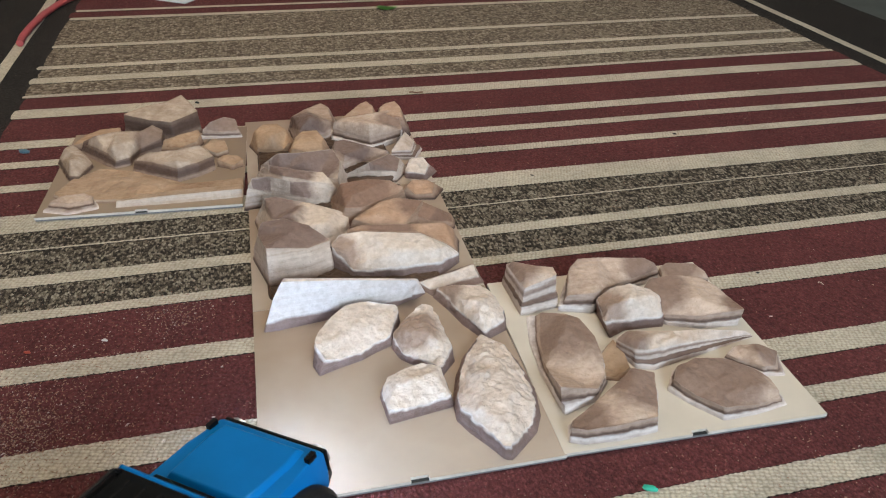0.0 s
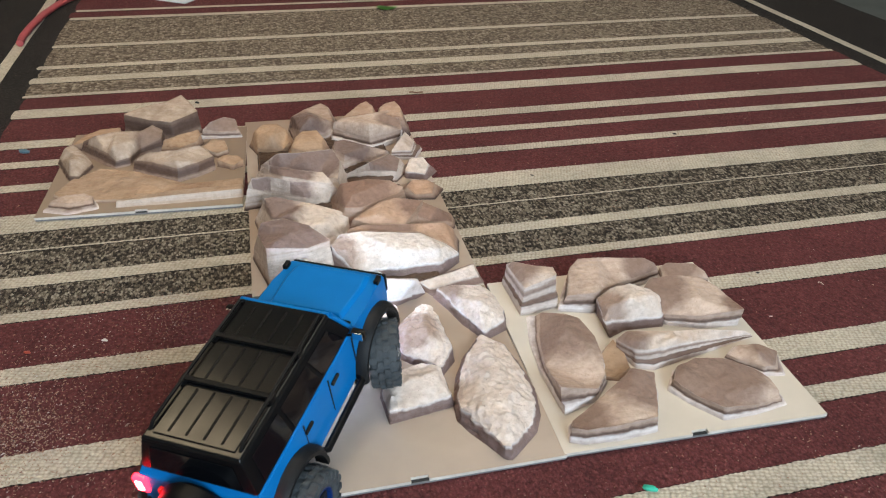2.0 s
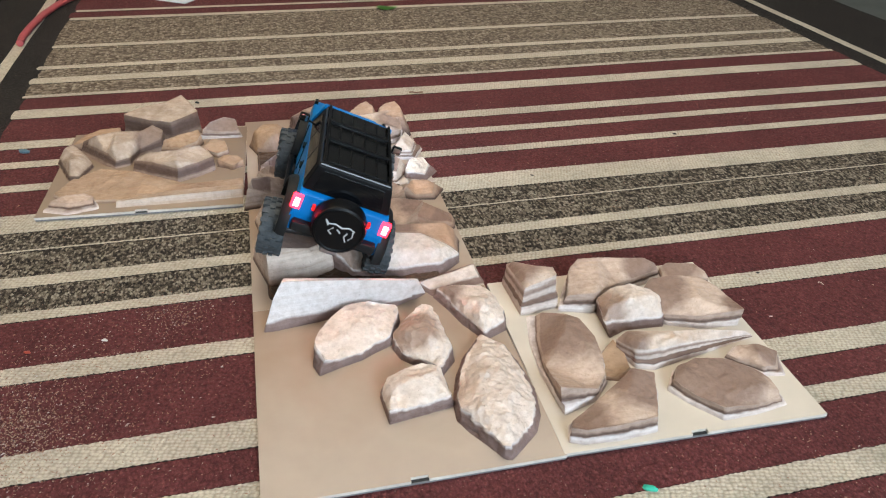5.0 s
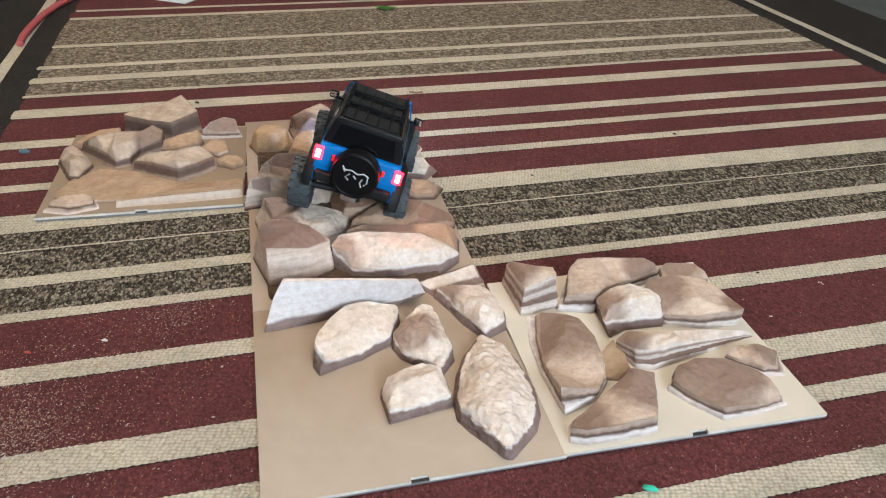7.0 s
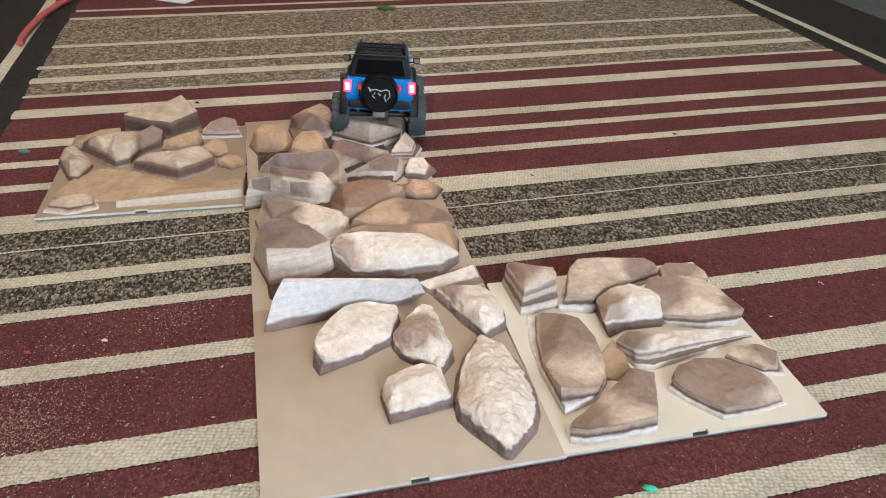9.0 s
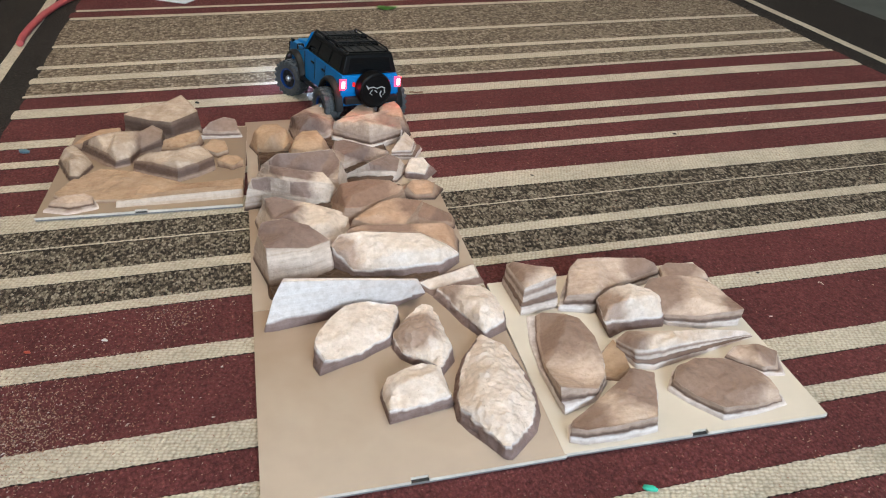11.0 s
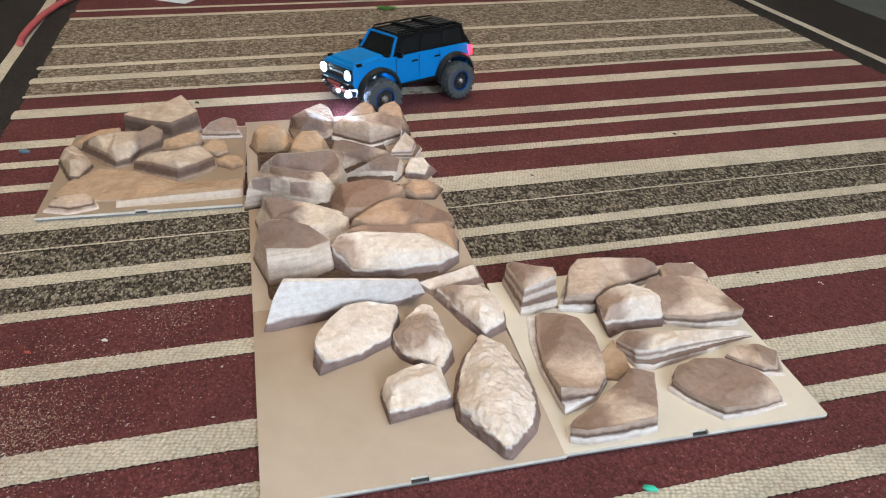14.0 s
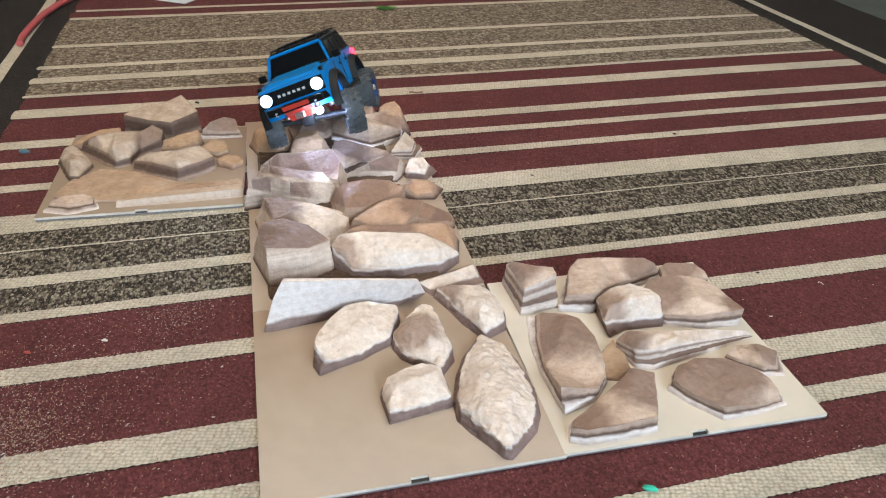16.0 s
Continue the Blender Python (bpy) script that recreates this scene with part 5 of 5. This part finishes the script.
STEER = ((0.0, 16), (0.5, 22), (3.0, 22), (4.0, 4), (8.0, 2), (9.0, 4), (10.0, 22), (11.0, 24), (12.2, 22), (12.7, -6), (13.0, -20), (13.9, -18), (14.3, 26), (15.6, 26), (16.0, 16))


def steer_at(t):
    for (a, u), (b, v) in zip(STEER, STEER[1:]):
        if a <= t <= b:
            return u + (v - u) * (t - a) / (b - a)
    return 0.0


# how far the front and rear axles hang below the body's rest, in mm
DROOP = ((0.0, 0, 0), (2.5, 0, 0), (3.5, 1, -4), (4.2, 0, -8), (6.3, -3, -9), (8.0, -3, -8), (8.6, 0, -6), (9.1, 0, -3), (10.2, 0, 0), (14.0, 0, 0), (14.5, 0, -5), (15.0, 0, -3), (15.5, -6, -3), (16.0, -8, -4))


def droop_at(t, k):
    for p, q in zip(DROOP, DROOP[1:]):
        if p[0] <= t <= q[0]:
            f = (t - p[0]) / (q[0] - p[0])
            return (p[1 + k] * (1 - f) + q[1 + k] * f) / 1000
    return 0.0


def motions():
    walk(TRUCK, PATH)
    # the wheels roll as far as the truck goes; the axles keep part of the ground's tilt
    far, last, step = 0.0, None, 1 / 15
    rolls, beams = [[], [], [], []], [[], []]
    for k in range(241):
        t = k * step
        scene.frame_set(frame(t))
        m = TRUCK.matrix_basis.copy()
        if last is not None:
            far += (m.translation - last.translation).dot(m.to_3x3() @ Vector((0, 1, 0)))
        last = m
        lean = math.asin(max(-0.5, min(0.5, -(m.to_3x3() @ Vector((1, 0, 0))).z)))
        spin = Matrix.Rotation(-far / WHEEL_R, 4, "X")
        for e, y in enumerate((AXLE_F, AXLE_R)):
            axle = Matrix.Translation((0, y, WHEEL_R + droop_at(t, e))) @ Matrix.Rotation(-0.4 * lean, 4, "Y")
            beams[e].append((t, axle))
            for j, s in enumerate((-1, 1)):
                turn = pose(0, 0, 0, 0, 0, steer_at(t) if e == 0 else 0)
                rolls[2 * e + j].append((t, axle @ Matrix.Translation((s * TRACK, 0, 0)) @ turn @ spin @ pose(0, 0, 0, 0, 0, 0 if s > 0 else 180)))
    for moved, rows in zip(WHEELS + AXLES, rolls + beams):
        walk(moved, rows)
    scene.frame_set(1)


motions()
